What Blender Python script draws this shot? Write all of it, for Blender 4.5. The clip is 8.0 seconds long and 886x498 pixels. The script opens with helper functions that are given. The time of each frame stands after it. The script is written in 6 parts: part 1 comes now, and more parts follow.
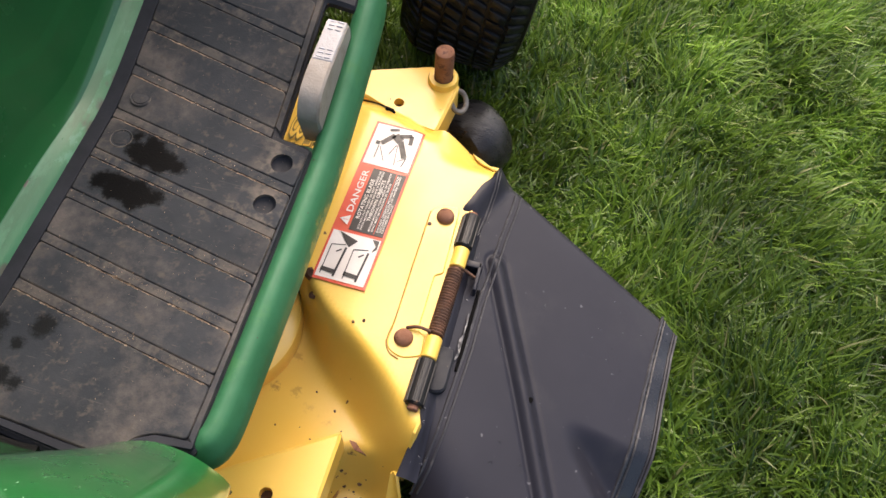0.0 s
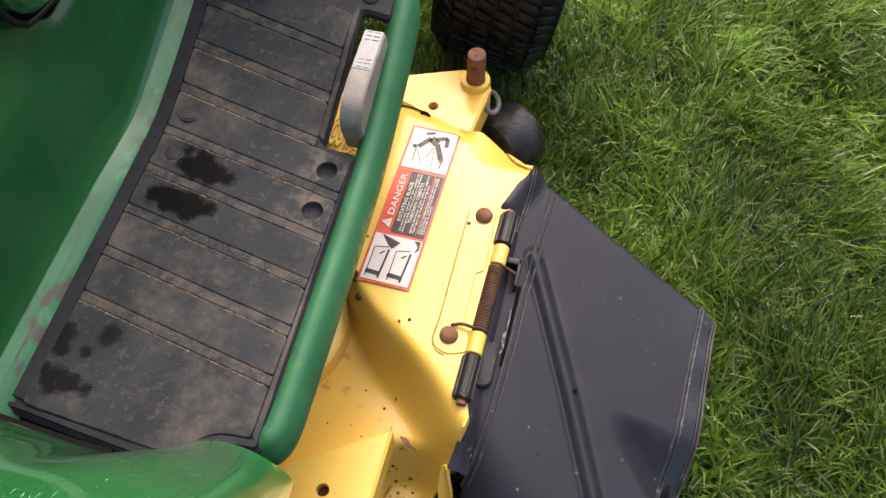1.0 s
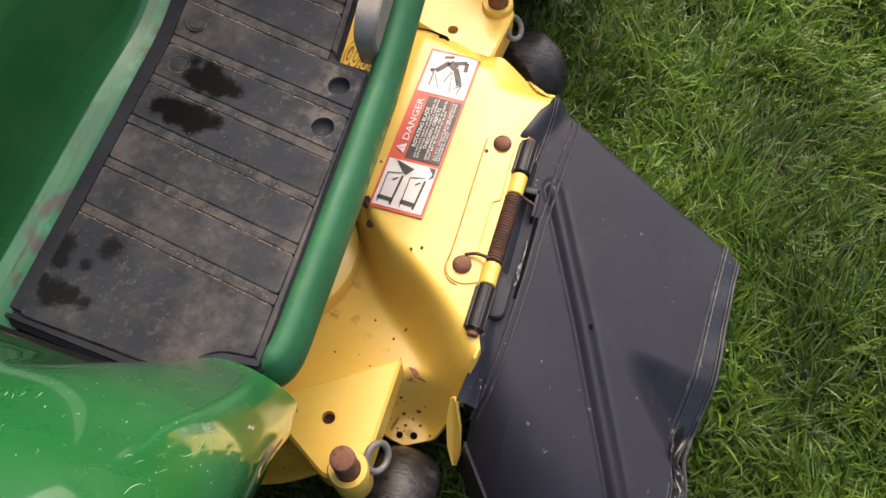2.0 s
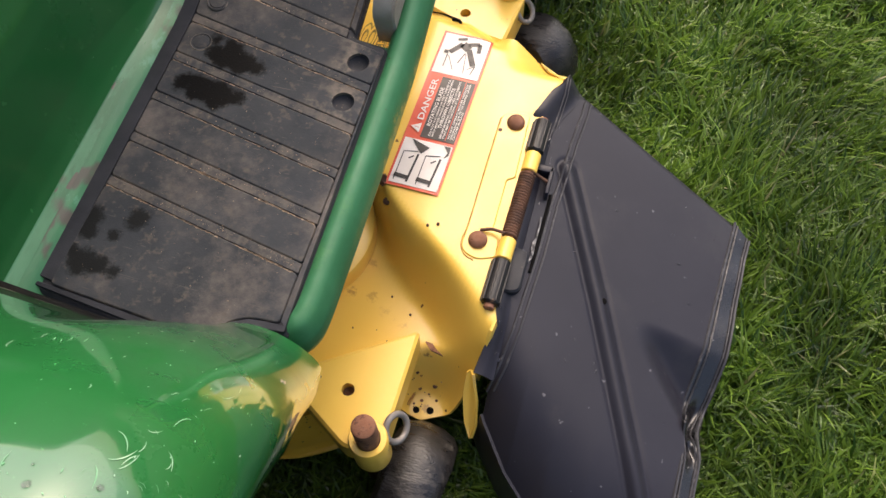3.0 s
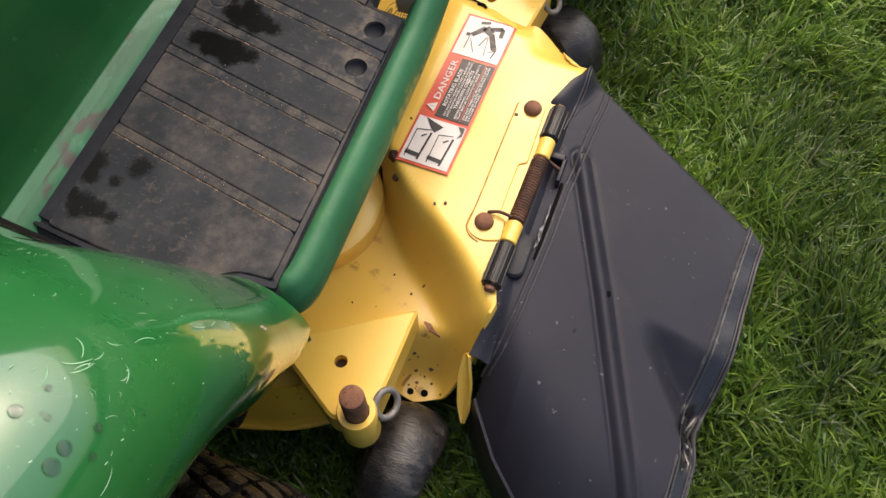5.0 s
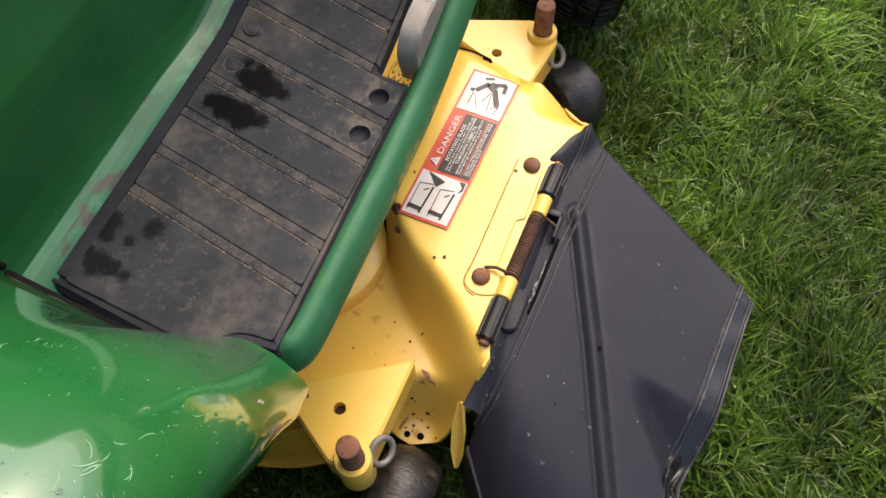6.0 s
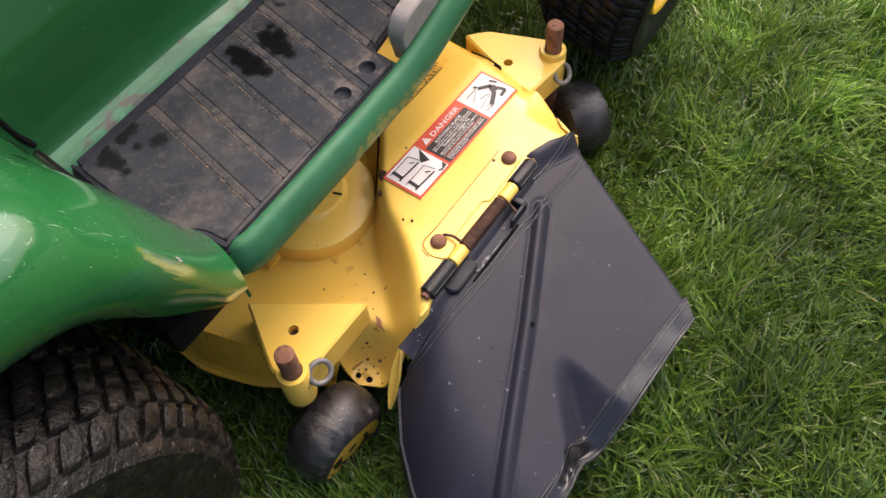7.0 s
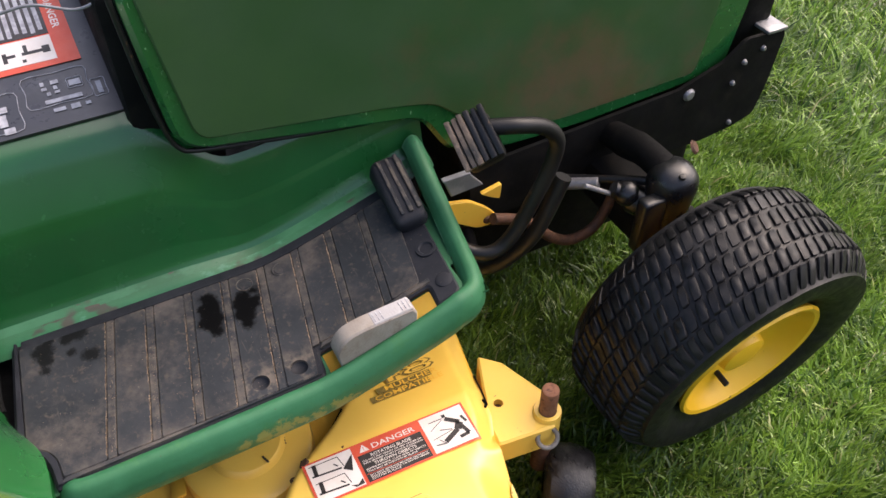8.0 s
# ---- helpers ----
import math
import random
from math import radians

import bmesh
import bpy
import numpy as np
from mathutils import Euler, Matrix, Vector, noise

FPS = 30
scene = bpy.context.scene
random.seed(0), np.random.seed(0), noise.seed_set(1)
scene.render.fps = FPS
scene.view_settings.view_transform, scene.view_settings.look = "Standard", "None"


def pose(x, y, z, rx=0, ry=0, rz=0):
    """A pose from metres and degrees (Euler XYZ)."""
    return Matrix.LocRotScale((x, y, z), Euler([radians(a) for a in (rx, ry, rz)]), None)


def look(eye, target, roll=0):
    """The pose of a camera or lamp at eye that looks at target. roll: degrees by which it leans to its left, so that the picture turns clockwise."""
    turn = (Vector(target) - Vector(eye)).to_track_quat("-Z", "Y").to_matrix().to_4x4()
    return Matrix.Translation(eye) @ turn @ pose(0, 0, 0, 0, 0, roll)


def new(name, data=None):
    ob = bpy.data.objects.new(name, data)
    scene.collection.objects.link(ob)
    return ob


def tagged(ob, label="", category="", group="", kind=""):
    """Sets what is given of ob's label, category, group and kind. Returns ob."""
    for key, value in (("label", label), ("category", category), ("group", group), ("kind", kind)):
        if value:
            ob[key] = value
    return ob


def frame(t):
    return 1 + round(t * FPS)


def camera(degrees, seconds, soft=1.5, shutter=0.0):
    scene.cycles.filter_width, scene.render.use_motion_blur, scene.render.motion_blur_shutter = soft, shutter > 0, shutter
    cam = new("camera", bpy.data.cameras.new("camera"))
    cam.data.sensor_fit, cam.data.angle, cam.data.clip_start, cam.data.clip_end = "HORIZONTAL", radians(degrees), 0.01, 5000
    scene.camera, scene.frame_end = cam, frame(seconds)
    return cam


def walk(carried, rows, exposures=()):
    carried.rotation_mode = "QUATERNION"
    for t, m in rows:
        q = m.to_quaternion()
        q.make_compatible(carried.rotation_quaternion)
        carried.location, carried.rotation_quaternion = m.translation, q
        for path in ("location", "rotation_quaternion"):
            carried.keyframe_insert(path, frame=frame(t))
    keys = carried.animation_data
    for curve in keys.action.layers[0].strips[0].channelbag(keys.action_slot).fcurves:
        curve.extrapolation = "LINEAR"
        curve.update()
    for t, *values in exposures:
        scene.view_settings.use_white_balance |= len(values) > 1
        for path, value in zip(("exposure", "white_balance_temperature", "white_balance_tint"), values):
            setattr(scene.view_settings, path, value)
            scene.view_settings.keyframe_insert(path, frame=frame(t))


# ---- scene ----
cam = camera(56.0, 8.0)
PATH = [
    (0, (0.1381, -0.1071, 0.9853), (0.0529, 0.3826, 0.1176), 5.35),
    (0.5, (0.1266, -0.1146, 1.0109), (0.0283, 0.3913, 0.1540), 1.92),
    (0.6, (0.1263, -0.1188, 1.0130), (0.0222, 0.3958, 0.1618), 1.59),
    (1, (0.1281, -0.1215, 1.0060), (0.0097, 0.3585, 0.1368), -0.30),
    (1.5, (0.1334, -0.0984, 1.0090), (0.0074, 0.3450, 0.1216), -2.10),
    (2, (0.1310, -0.1287, 0.9657), (0.0071, 0.2983, 0.0700), -0.74),
    (2.2, (0.1360, -0.1425, 0.9662), (0.0168, 0.2827, 0.0689), -1.30),
    (3.3, (0.1224, -0.1615, 0.9693), (-0.0110, 0.2656, 0.0750), -1.76),
    (3.5, (0.1312, -0.1404, 0.9799), (-0.0134, 0.2720, 0.0805), -3.50),
    (4, (0.1370, -0.1454, 0.9659), (-0.0314, 0.2674, 0.0709), -4.18),
    (4.5, (0.1508, -0.1670, 0.9356), (0.0024, 0.2634, 0.0453), 1.23),
    (5, (0.1510, -0.1790, 0.9428), (-0.0066, 0.2526, 0.0546), -0.22),
    (5.2, (0.1487, -0.1695, 0.9713), (-0.0163, 0.2831, 0.0950), 0.51),
    (6.3, (0.1714, -0.1438, 1.0093), (-0.0256, 0.2727, 0.1218), -2.67),
    (6.5, (0.2039, -0.1515, 1.0250), (-0.0347, 0.2722, 0.1512), -4.33),
    (6.9, (0.3451, -0.1915, 1.0492), (0.0333, 0.2305, 0.1979), -4.78),
    (7, (0.3696, -0.1940, 1.0475), (0.0530, 0.2219, 0.1950), -3.81),
    (7.3, (0.4383, -0.1179, 1.0499), (0.0602, 0.2789, 0.2135), -4.84),
    (7.5, (0.4697, -0.0272, 1.0546), (0.0388, 0.3736, 0.2461), -4.36),
    (7.7, (0.4752, 0.0432, 1.0642), (-0.0117, 0.4528, 0.2927), 0.71),
    (7.8, (0.47, 0.077, 1.074), (-0.57, 0.891, -0.428), 2.5),
    (7.9, (0.471, 0.102, 1.078), (-0.673, 0.89, -0.36), 2.6),
    (8, (0.48, 0.16, 1.117), (-0.762, 0.827, -0.302), 0.5),
]
walk(cam, [(t, look(eye, target, roll)) for t, eye, target, roll in PATH],
     [(0.0, 1.16, 6820, 14), (1.0, 1.10, 6820, 14), (4.0, 0.97, 6820, 14), (5.0, 0.89, 6900, 13), (6.5, 1.06, 6740, 13), (7.2, 1.16, 6640, 19), (8.0, 1.17, 6640, 17)])

# ---- light: bright overcast sky with a weak, very wide sun ----
world = bpy.data.worlds.new("sky")
scene.world = world
world.use_nodes = True
wn = world.node_tree.nodes
sky = wn.new("ShaderNodeTexSky")
sky.sky_type = 'NISHITA'
sky.sun_disc = False
SUN_EL, SUN_AZ = 53.0, -6.0
sky.sun_elevation, sky.sun_rotation = radians(SUN_EL), radians(SUN_AZ)
sky.air_density, sky.dust_density, sky.ozone_density = 1.0, 6.0, 1.0
wn["Background"].inputs["Strength"].default_value = 0.15
world.node_tree.links.new(sky.outputs[0], wn["Background"].inputs["Color"])
sun = new("sun", bpy.data.lights.new("sun", "SUN"))
sun.data.energy, sun.data.angle, sun.data.color = 1.0, radians(90), (1.0, 0.93, 0.82)
SD = Vector((math.sin(radians(SUN_AZ)) * math.cos(radians(SUN_EL)), math.cos(radians(SUN_AZ)) * math.cos(radians(SUN_EL)), math.sin(radians(SUN_EL))))
sun.matrix_world = look(SD * 20, (0, 0, 0))


# ---- materials ----
def rgb(c):
    return (*c, 1.0)


def surface(name, c1, c2, rough=0.5, scale=30.0, fine=400.0, bump=0.15, depth=0.002, metal=0.0, coat=0.0,
            stain=None, stain_scale=9.0, stain_at=(0.55, 0.68), spot=None, spot_scale=120.0, spot_at=(0.66, 0.7), rough_var=0.15,
            coat_rough=0.12, coat_ior=1.5, stretch=(1, 1, 1), islands=0.0, spec=0.5, scratch=None, scratch_at=(0.70, 0.73), patches=(), worn=None):
    """A worn surface: two tones, broad stains, small chips, fine relief."""
    m = bpy.data.materials.new(name)
    m.use_nodes = True
    nt = m.node_tree
    n, l = nt.nodes, nt.links
    b = n["Principled BSDF"]
    tc = n.new("ShaderNodeTexCoord")
    mp = n.new("ShaderNodeMapping")
    mp.inputs["Scale"].default_value = stretch
    l.new(tc.outputs["Object"], mp.inputs["Vector"])

    def tex(sc, detail, rgh=0.6):
        t = n.new("ShaderNodeTexNoise")
        t.inputs["Scale"].default_value, t.inputs["Detail"].default_value, t.inputs["Roughness"].default_value = sc, detail, rgh
        l.new(mp.outputs[0], t.inputs["Vector"])
        return t

    def ramp(src, a, z):
        r = n.new("ShaderNodeMapRange")
        r.interpolation_type = 'SMOOTHSTEP'
        r.inputs["From Min"].default_value, r.inputs["From Max"].default_value = min(a, z), max(a, z)
        if a > z:
            r.inputs["To Min"].default_value, r.inputs["To Max"].default_value = 1.0, 0.0
        l.new(src, r.inputs["Value"])
        return r.outputs[0]

    def mix(fac, a, c):
        x = n.new("ShaderNodeMix")
        x.data_type = 'RGBA'
        l.new(fac, x.inputs["Factor"])
        for sock, v in ((6, a), (7, c)):
            if isinstance(v, tuple):
                x.inputs[sock].default_value = rgb(v)
            else:
                l.new(v, x.inputs[sock])
        return x.outputs[2]

    broad, grain = tex(scale, 5), tex(fine, 3)
    col = mix(ramp(broad.outputs["Fac"], 0.35, 0.65), c1, c2)
    if islands:
        g = n.new("ShaderNodeNewGeometry")
        h = n.new("ShaderNodeHueSaturation")
        v = n.new("ShaderNodeMapRange")
        v.inputs["To Min"].default_value, v.inputs["To Max"].default_value = 1 - islands, 1 + islands
        l.new(g.outputs["Random Per Island"], v.inputs["Value"])
        l.new(v.outputs[0], h.inputs["Value"])
        l.new(col, h.inputs["Color"])
        col = h.outputs[0]
    if stain:
        st = tex(stain_scale, 8, 0.7)
        f = ramp(st.outputs["Fac"], *stain_at)
        col = mix(f, col, stain)
    if spot:
        sp = tex(spot_scale, 2)
        col = mix(ramp(sp.outputs["Fac"], *spot_at), col, spot)
    if scratch:
        for turn_z, sc in ((35, (55, 420, 80)), (110, (45, 380, 80)), (75, (30, 520, 90))):
            m2 = n.new("ShaderNodeMapping")
            m2.inputs["Rotation"].default_value = (radians(12), radians(20), radians(turn_z))
            m2.inputs["Scale"].default_value = sc
            l.new(tc.outputs["Object"], m2.inputs["Vector"])
            t2 = n.new("ShaderNodeTexNoise")
            t2.inputs["Scale"].default_value, t2.inputs["Detail"].default_value, t2.inputs["Distortion"].default_value = 1.0, 1.5, 0.6
            l.new(m2.outputs[0], t2.inputs["Vector"])
            col = mix(ramp(t2.outputs["Fac"], *scratch_at), col, scratch)
    if worn:
        # edges rubbed pale
        g2 = n.new("ShaderNodeNewGeometry")
        e2 = n.new("ShaderNodeMath")
        e2.operation = 'MULTIPLY'
        l.new(ramp(g2.outputs["Pointiness"], 0.53, 0.60), e2.inputs[0])
        l.new(ramp(tex(55, 4).outputs["Fac"], 0.42, 0.62), e2.inputs[1])
        col = mix(e2.outputs[0], col, worn)
    wet = None
    nz = tex(60, 7, 0.75) if patches else None
    for centre, radius, tone, gloss, ragged in patches:
        vm = n.new("ShaderNodeVectorMath")
        vm.operation = 'DISTANCE'
        vm.inputs[1].default_value = centre
        l.new(tc.outputs["Object"], vm.inputs[0])
        ad = n.new("ShaderNodeMath")
        ad.operation = 'MULTIPLY_ADD'
        l.new(nz.outputs["Fac"], ad.inputs[0])
        ad.inputs[1].default_value = ragged
        l.new(vm.outputs["Value"], ad.inputs[2])
        f = ramp(ad.outputs[0], radius * 1.5 + ragged * 0.5 + 0.0035, radius * 1.5 + ragged * 0.5 - 0.0035)
        col = mix(f, col, tone)
        if gloss is not None:
            wet = (f, gloss, wet)
    l.new(col, b.inputs["Base Color"])
    b.inputs["Specular IOR Level"].default_value = spec
    rr = n.new("ShaderNodeMapRange")
    rr.inputs["To Min"].default_value, rr.inputs["To Max"].default_value = max(0.02, rough - rough_var), min(1, rough + rough_var)
    rr.inputs["From Min"].default_value, rr.inputs["From Max"].default_value = 0.3, 0.7
    mid = tex(scale * 2.3, 6)
    l.new(mid.outputs["Fac"], rr.inputs["Value"])
    rout = rr.outputs[0]
    sout = None
    while wet:
        f, gloss, wet = wet
        mx = n.new("ShaderNodeMix")
        l.new(f, mx.inputs[0])
        l.new(rout, mx.inputs[2])
        mx.inputs[3].default_value = gloss
        rout = mx.outputs[0]
        if gloss < 0.5:
            # soaked rubber takes the sheen of the dust away
            ms = n.new("ShaderNodeMix")
            l.new(f, ms.inputs[0])
            ms.inputs[2].default_value, ms.inputs[3].default_value = spec, 0.05
            if sout:
                l.new(sout, ms.inputs[2])
            sout = ms.outputs[0]
            l.new(sout, b.inputs["Specular IOR Level"])
    l.new(rout, b.inputs["Roughness"])
    b.inputs["Metallic"].default_value = metal
    b.inputs["Coat Weight"].default_value = coat
    b.inputs["Coat Roughness"].default_value = coat_rough
    b.inputs["Coat IOR"].default_value = coat_ior
    if bump:
        bp = n.new("ShaderNodeBump")
        bp.inputs["Strength"].default_value, bp.inputs["Distance"].default_value = bump, depth
        l.new(grain.outputs["Fac"], bp.inputs["Height"])
        l.new(bp.outputs[0], b.inputs["Normal"])
    return m


GREEN = surface("green_paint", (0.008, 0.085, 0.02), (0.010, 0.10, 0.025), rough=0.26, rough_var=0.07, scale=6, bump=0.04, coat=0.8, scratch=(0.2, 0.36, 0.2), scratch_at=(0.735, 0.76))
FENDER = surface("scratched_green_fender", (0.009, 0.10, 0.023), (0.012, 0.12, 0.029), rough=0.3, rough_var=0.08, scale=6, bump=0.02, coat=1.0, coat_rough=0.035, coat_ior=1.7, spec=0.25,
                 spot=(0.03, 0.17, 0.05), spot_scale=220, spot_at=(0.70, 0.73))
TUNNEL = surface("moulded_green_plastic", (0.008, 0.080, 0.020), (0.010, 0.092, 0.024), rough=0.24, rough_var=0.06, scale=7, bump=0.05, coat=0.35, coat_rough=0.14,
                 spot=(0.02, 0.12, 0.035), spot_scale=60, spot_at=(0.72, 0.75),
                 patches=[((-0.2865, 0.256, 0.384), 0.003, (0.015, 0.015, 0.012), None, 0.006)])
TUNNEL_FOOT = surface("stained_green_foot", (0.014, 0.11, 0.036), (0.022, 0.14, 0.05), rough=0.45, rough_var=0.14, scale=30, bump=0.12, coat=0.15, stretch=(1, 0.5, 1),
                      stain=(0.05, 0.19, 0.095), stain_scale=30, stain_at=(0.58, 0.64), spot=(0.045, 0.045, 0.025), spot_scale=46, spot_at=(0.60, 0.68),
                      patches=[((-0.262, 0.070, 0.374), 0.005, (0.055, 0.048, 0.030), None, 0.016), ((-0.259, 0.30, 0.369), 0.006, (0.025, 0.04, 0.018), None, 0.02), ((-0.258, 0.275, 0.369), 0.005, (0.03, 0.05, 0.02), None, 0.02), ((-0.258, 0.33, 0.37), 0.006, (0.03, 0.04, 0.02), None, 0.02)])
# paler than the tunnel: the crease's sky reflection is in the colour, plus scuffs
SCUFFED_HIGHLIGHT = surface("scuffed_highlight_green", (0.018, 0.125, 0.043), (0.036, 0.165, 0.068), rough=0.38, rough_var=0.12, scale=34, bump=0.10, coat=0.15, coat_rough=0.15, stretch=(1, 0.35, 1),
                  stain=(0.014, 0.105, 0.032), stain_scale=26, stain_at=(0.49, 0.56), spot=(0.06, 0.05, 0.03), spot_scale=95, spot_at=(0.66, 0.70),
                  patches=[((-0.270, 0.077, 0.377), 0.004, (0.055, 0.048, 0.030), None, 0.016), ((-0.279, 0.098, 0.384), 0.0025, (0.05, 0.045, 0.02), None, 0.014), ((-0.259, 0.30, 0.369), 0.005, (0.03, 0.045, 0.02), None, 0.02), ((-0.258, 0.275, 0.369), 0.004, (0.035, 0.055, 0.025), None, 0.02),
                           ((-0.262, 0.25, 0.372), 0.003, (0.03, 0.07, 0.03), None, 0.02), ((-0.256, 0.33, 0.37), 0.005, (0.03, 0.04, 0.02), None, 0.02), ((-0.262, 0.19, 0.372), 0.003, (0.03, 0.08, 0.03), None, 0.016)])
GREEN_WORN = surface("worn_green_paint", (0.018, 0.115, 0.046), (0.028, 0.145, 0.064), rough=0.58, rough_var=0.12, scale=16, bump=0.08, coat=0.0, spec=0.4, worn=(0.10, 0.24, 0.13),
                     stain=(0.03, 0.14, 0.05), stain_scale=22, stain_at=(0.56, 0.66), spot=(0.05, 0.035, 0.02), spot_scale=90, spot_at=(0.71, 0.74),
                     patches=[((-0.034, 0.20 + 0.022 * k, 0.343), 0.004 + 0.002 * (k % 3), (0.19, 0.21, 0.06), None, 0.06) for k in range(7)])
HOOD = surface("hood_panel_green", (0.024, 0.072, 0.022), (0.031, 0.082, 0.025), rough=0.5, scale=5, fine=900, bump=0.3, depth=0.001,
               stain=(0.095, 0.066, 0.034), stain_scale=2.2, stain_at=(0.5, 0.72))
YELLOW = surface("yellow_deck_paint", (0.79, 0.50, 0.080), (0.81, 0.53, 0.098), rough=0.36, rough_var=0.08, scale=7, bump=0.05, coat=0.2,
                 spot=(0.14, 0.06, 0.02), spot_scale=75, spot_at=(0.745, 0.765),
                 patches=[((-0.068, 0.2527, 0.1785), 0.0009, (0.22, 0.12, 0.03), None, 0.045), ((-0.0674, 0.2429, 0.1506), 0.0014, (0.16, 0.09, 0.03), None, 0.045),
                          ((-0.0624, 0.1996, 0.1377), 0.0012, (0.62, 0.36, 0.06), None, 0.045), ((-0.050, 0.1619, 0.1382), 0.0010, (0.58, 0.33, 0.055), None, 0.045),
                          ((-0.031, 0.1465, 0.1382), 0.0012, (0.68, 0.41, 0.075), None, 0.045), ((-0.0198, 0.141, 0.1382), 0.0010, (0.69, 0.42, 0.08), None, 0.045), ((-0.0085, 0.1365, 0.1382), 0.0009, (0.66, 0.39, 0.07), None, 0.045),
                          ((-0.0761, 0.1614, 0.1381), 0.0005, (0.44, 0.23, 0.045), None, 0.045), ((0.0235, 0.1153, 0.1297), 0.0009, (0.17, 0.075, 0.025), None, 0.045), ((0.0323, 0.072, 0.0708), 0.0017, (0.5, 0.29, 0.06), None, 0.045), ((0.0337, 0.0961, 0.0768), 0.0006, (0.15, 0.075, 0.03), None, 0.045)])
YELLOW_DIRTY = surface("dirty_yellow_paint", (0.77, 0.43, 0.042), (0.80, 0.47, 0.055), rough=0.45, scale=9, bump=0.1,
                       stain=(0.35, 0.18, 0.04), stain_scale=26, stain_at=(0.58, 0.75), spot=(0.09, 0.04, 0.02), spot_scale=100, spot_at=(0.69, 0.72))
RIM_YELLOW = surface("wheel_yellow", (0.78, 0.44, 0.015), (0.8, 0.48, 0.02), rough=0.4, scale=9, bump=0.06, spot=(0.2, 0.1, 0.02), spot_scale=110, spot_at=(0.72, 0.75))
CHUTE = surface("black_chute_plastic", (0.0165, 0.0167, 0.0240), (0.0195, 0.0196, 0.0275), rough=0.42, spec=0.24, rough_var=0.05, scale=8, fine=700, bump=0.12, depth=0.0008,
                stain=(0.026, 0.026, 0.032), stain_scale=11, stain_at=(0.5, 0.75), spot=(0.11, 0.11, 0.12), spot_scale=95, spot_at=(0.72, 0.755))
CHUTE_LIP = surface("glossy_black_lip", (0.007, 0.007, 0.008), (0.011, 0.011, 0.013), rough=0.26, spec=0.5, rough_var=0.12, scale=25, fine=500, bump=0.15, depth=0.001, coat=0.3,
                    spot=(0.1, 0.1, 0.1), spot_scale=120, spot_at=(0.72, 0.76))
BLACK = surface("black_painted_steel", (0.006, 0.006, 0.0065), (0.011, 0.011, 0.012), spec=0.35, rough=0.42, scale=12, bump=0.12, spot=(0.08, 0.045, 0.025), spot_scale=60, spot_at=(0.7, 0.76))
WET_AT = [(-0.209, 0.262, 0.006), (-0.200, 0.2575, 0.009), (-0.184, 0.2555, 0.009), (-0.168, 0.2535, 0.006), (-0.226, 0.223, 0.006), (-0.210, 0.2195, 0.009), (-0.191, 0.2185, 0.010), (-0.175, 0.2185, 0.006), (-0.214, 0.2750, 0.0040), (-0.198, 0.2700, 0.0060), (-0.212, 0.2620, 0.0030), (-0.181, 0.2560, 0.0070)]
DAMP_AT = [(-0.246, 0.0800, 0.0064), (-0.242, 0.0670, 0.0064), (-0.240, 0.0760, 0.0048), (-0.219, 0.0660, 0.0032), (-0.207, 0.0840, 0.0064), (-0.201, 0.0890, 0.0024), (-0.243, 0.0420, 0.0048), (-0.234, 0.0380, 0.0068), (-0.220, 0.0370, 0.0068), (-0.206, 0.0360, 0.0040)]
WET, DAMP = (0.0028, 0.0028, 0.0032), (0.0030, 0.0036, 0.0042)
MAT = surface("black_rubber_mat", (0.0205, 0.0240, 0.0285), (0.0300, 0.0335, 0.0385), rough=0.66, rough_var=0.16, scale=14, fine=700, bump=0.3, depth=0.0008, spec=0.16, worn=(0.15, 0.125, 0.10),
              stain=(0.125, 0.108, 0.094), stain_scale=9, stain_at=(0.47, 0.76), spot=(0.065, 0.057, 0.050), spot_scale=130, spot_at=(0.54, 0.78), scratch=(0.060, 0.056, 0.052), scratch_at=(0.715, 0.77),
              patches=[((WX, WY, 0.3735), WR, WET, 0.42, 0.026) for WX, WY, WR in WET_AT] + [((WX, WY, 0.3735), WR, DAMP, 0.7, 0.026) for WX, WY, WR in DAMP_AT])
MAT_BASE = surface("black_rubber_border", (0.0115, 0.013, 0.0175), (0.019, 0.0205, 0.026), rough=0.62, spec=0.28, scale=22, fine=700, bump=0.25, depth=0.0008,
                   stain=(0.06, 0.05, 0.04), stain_scale=20, stain_at=(0.58, 0.82), spot=(0.12, 0.095, 0.07), spot_scale=380, spot_at=(0.70, 0.74))
BORDER = surface("dark_rubber_strip", (0.012, 0.0135, 0.018), (0.020, 0.022, 0.028), rough=0.6, spec=0.2, scale=18, fine=700, bump=0.25, depth=0.0008, stain=(0.045, 0.040, 0.035), stain_scale=30, stain_at=(0.62, 0.85))
TYRE = surface("tyre_rubber", (0.005, 0.005, 0.006), (0.009, 0.009, 0.010), spec=0.26, rough=0.46, scale=30, fine=600, bump=0.25, depth=0.001,
               stain=(0.020, 0.019, 0.018), stain_scale=60, stain_at=(0.48, 0.76))
MUD_TYRE = surface("muddy_tyre_rubber", (0.005, 0.0045, 0.004), (0.010, 0.009, 0.0075), rough=0.4, rough_var=0.25, spec=0.3, scale=40, fine=200, bump=0.7, depth=0.004,
                   stain=(0.038, 0.029, 0.021), stain_scale=45, stain_at=(0.50, 0.70), spot=(0.08, 0.068, 0.055), spot_scale=160, spot_at=(0.67, 0.72))
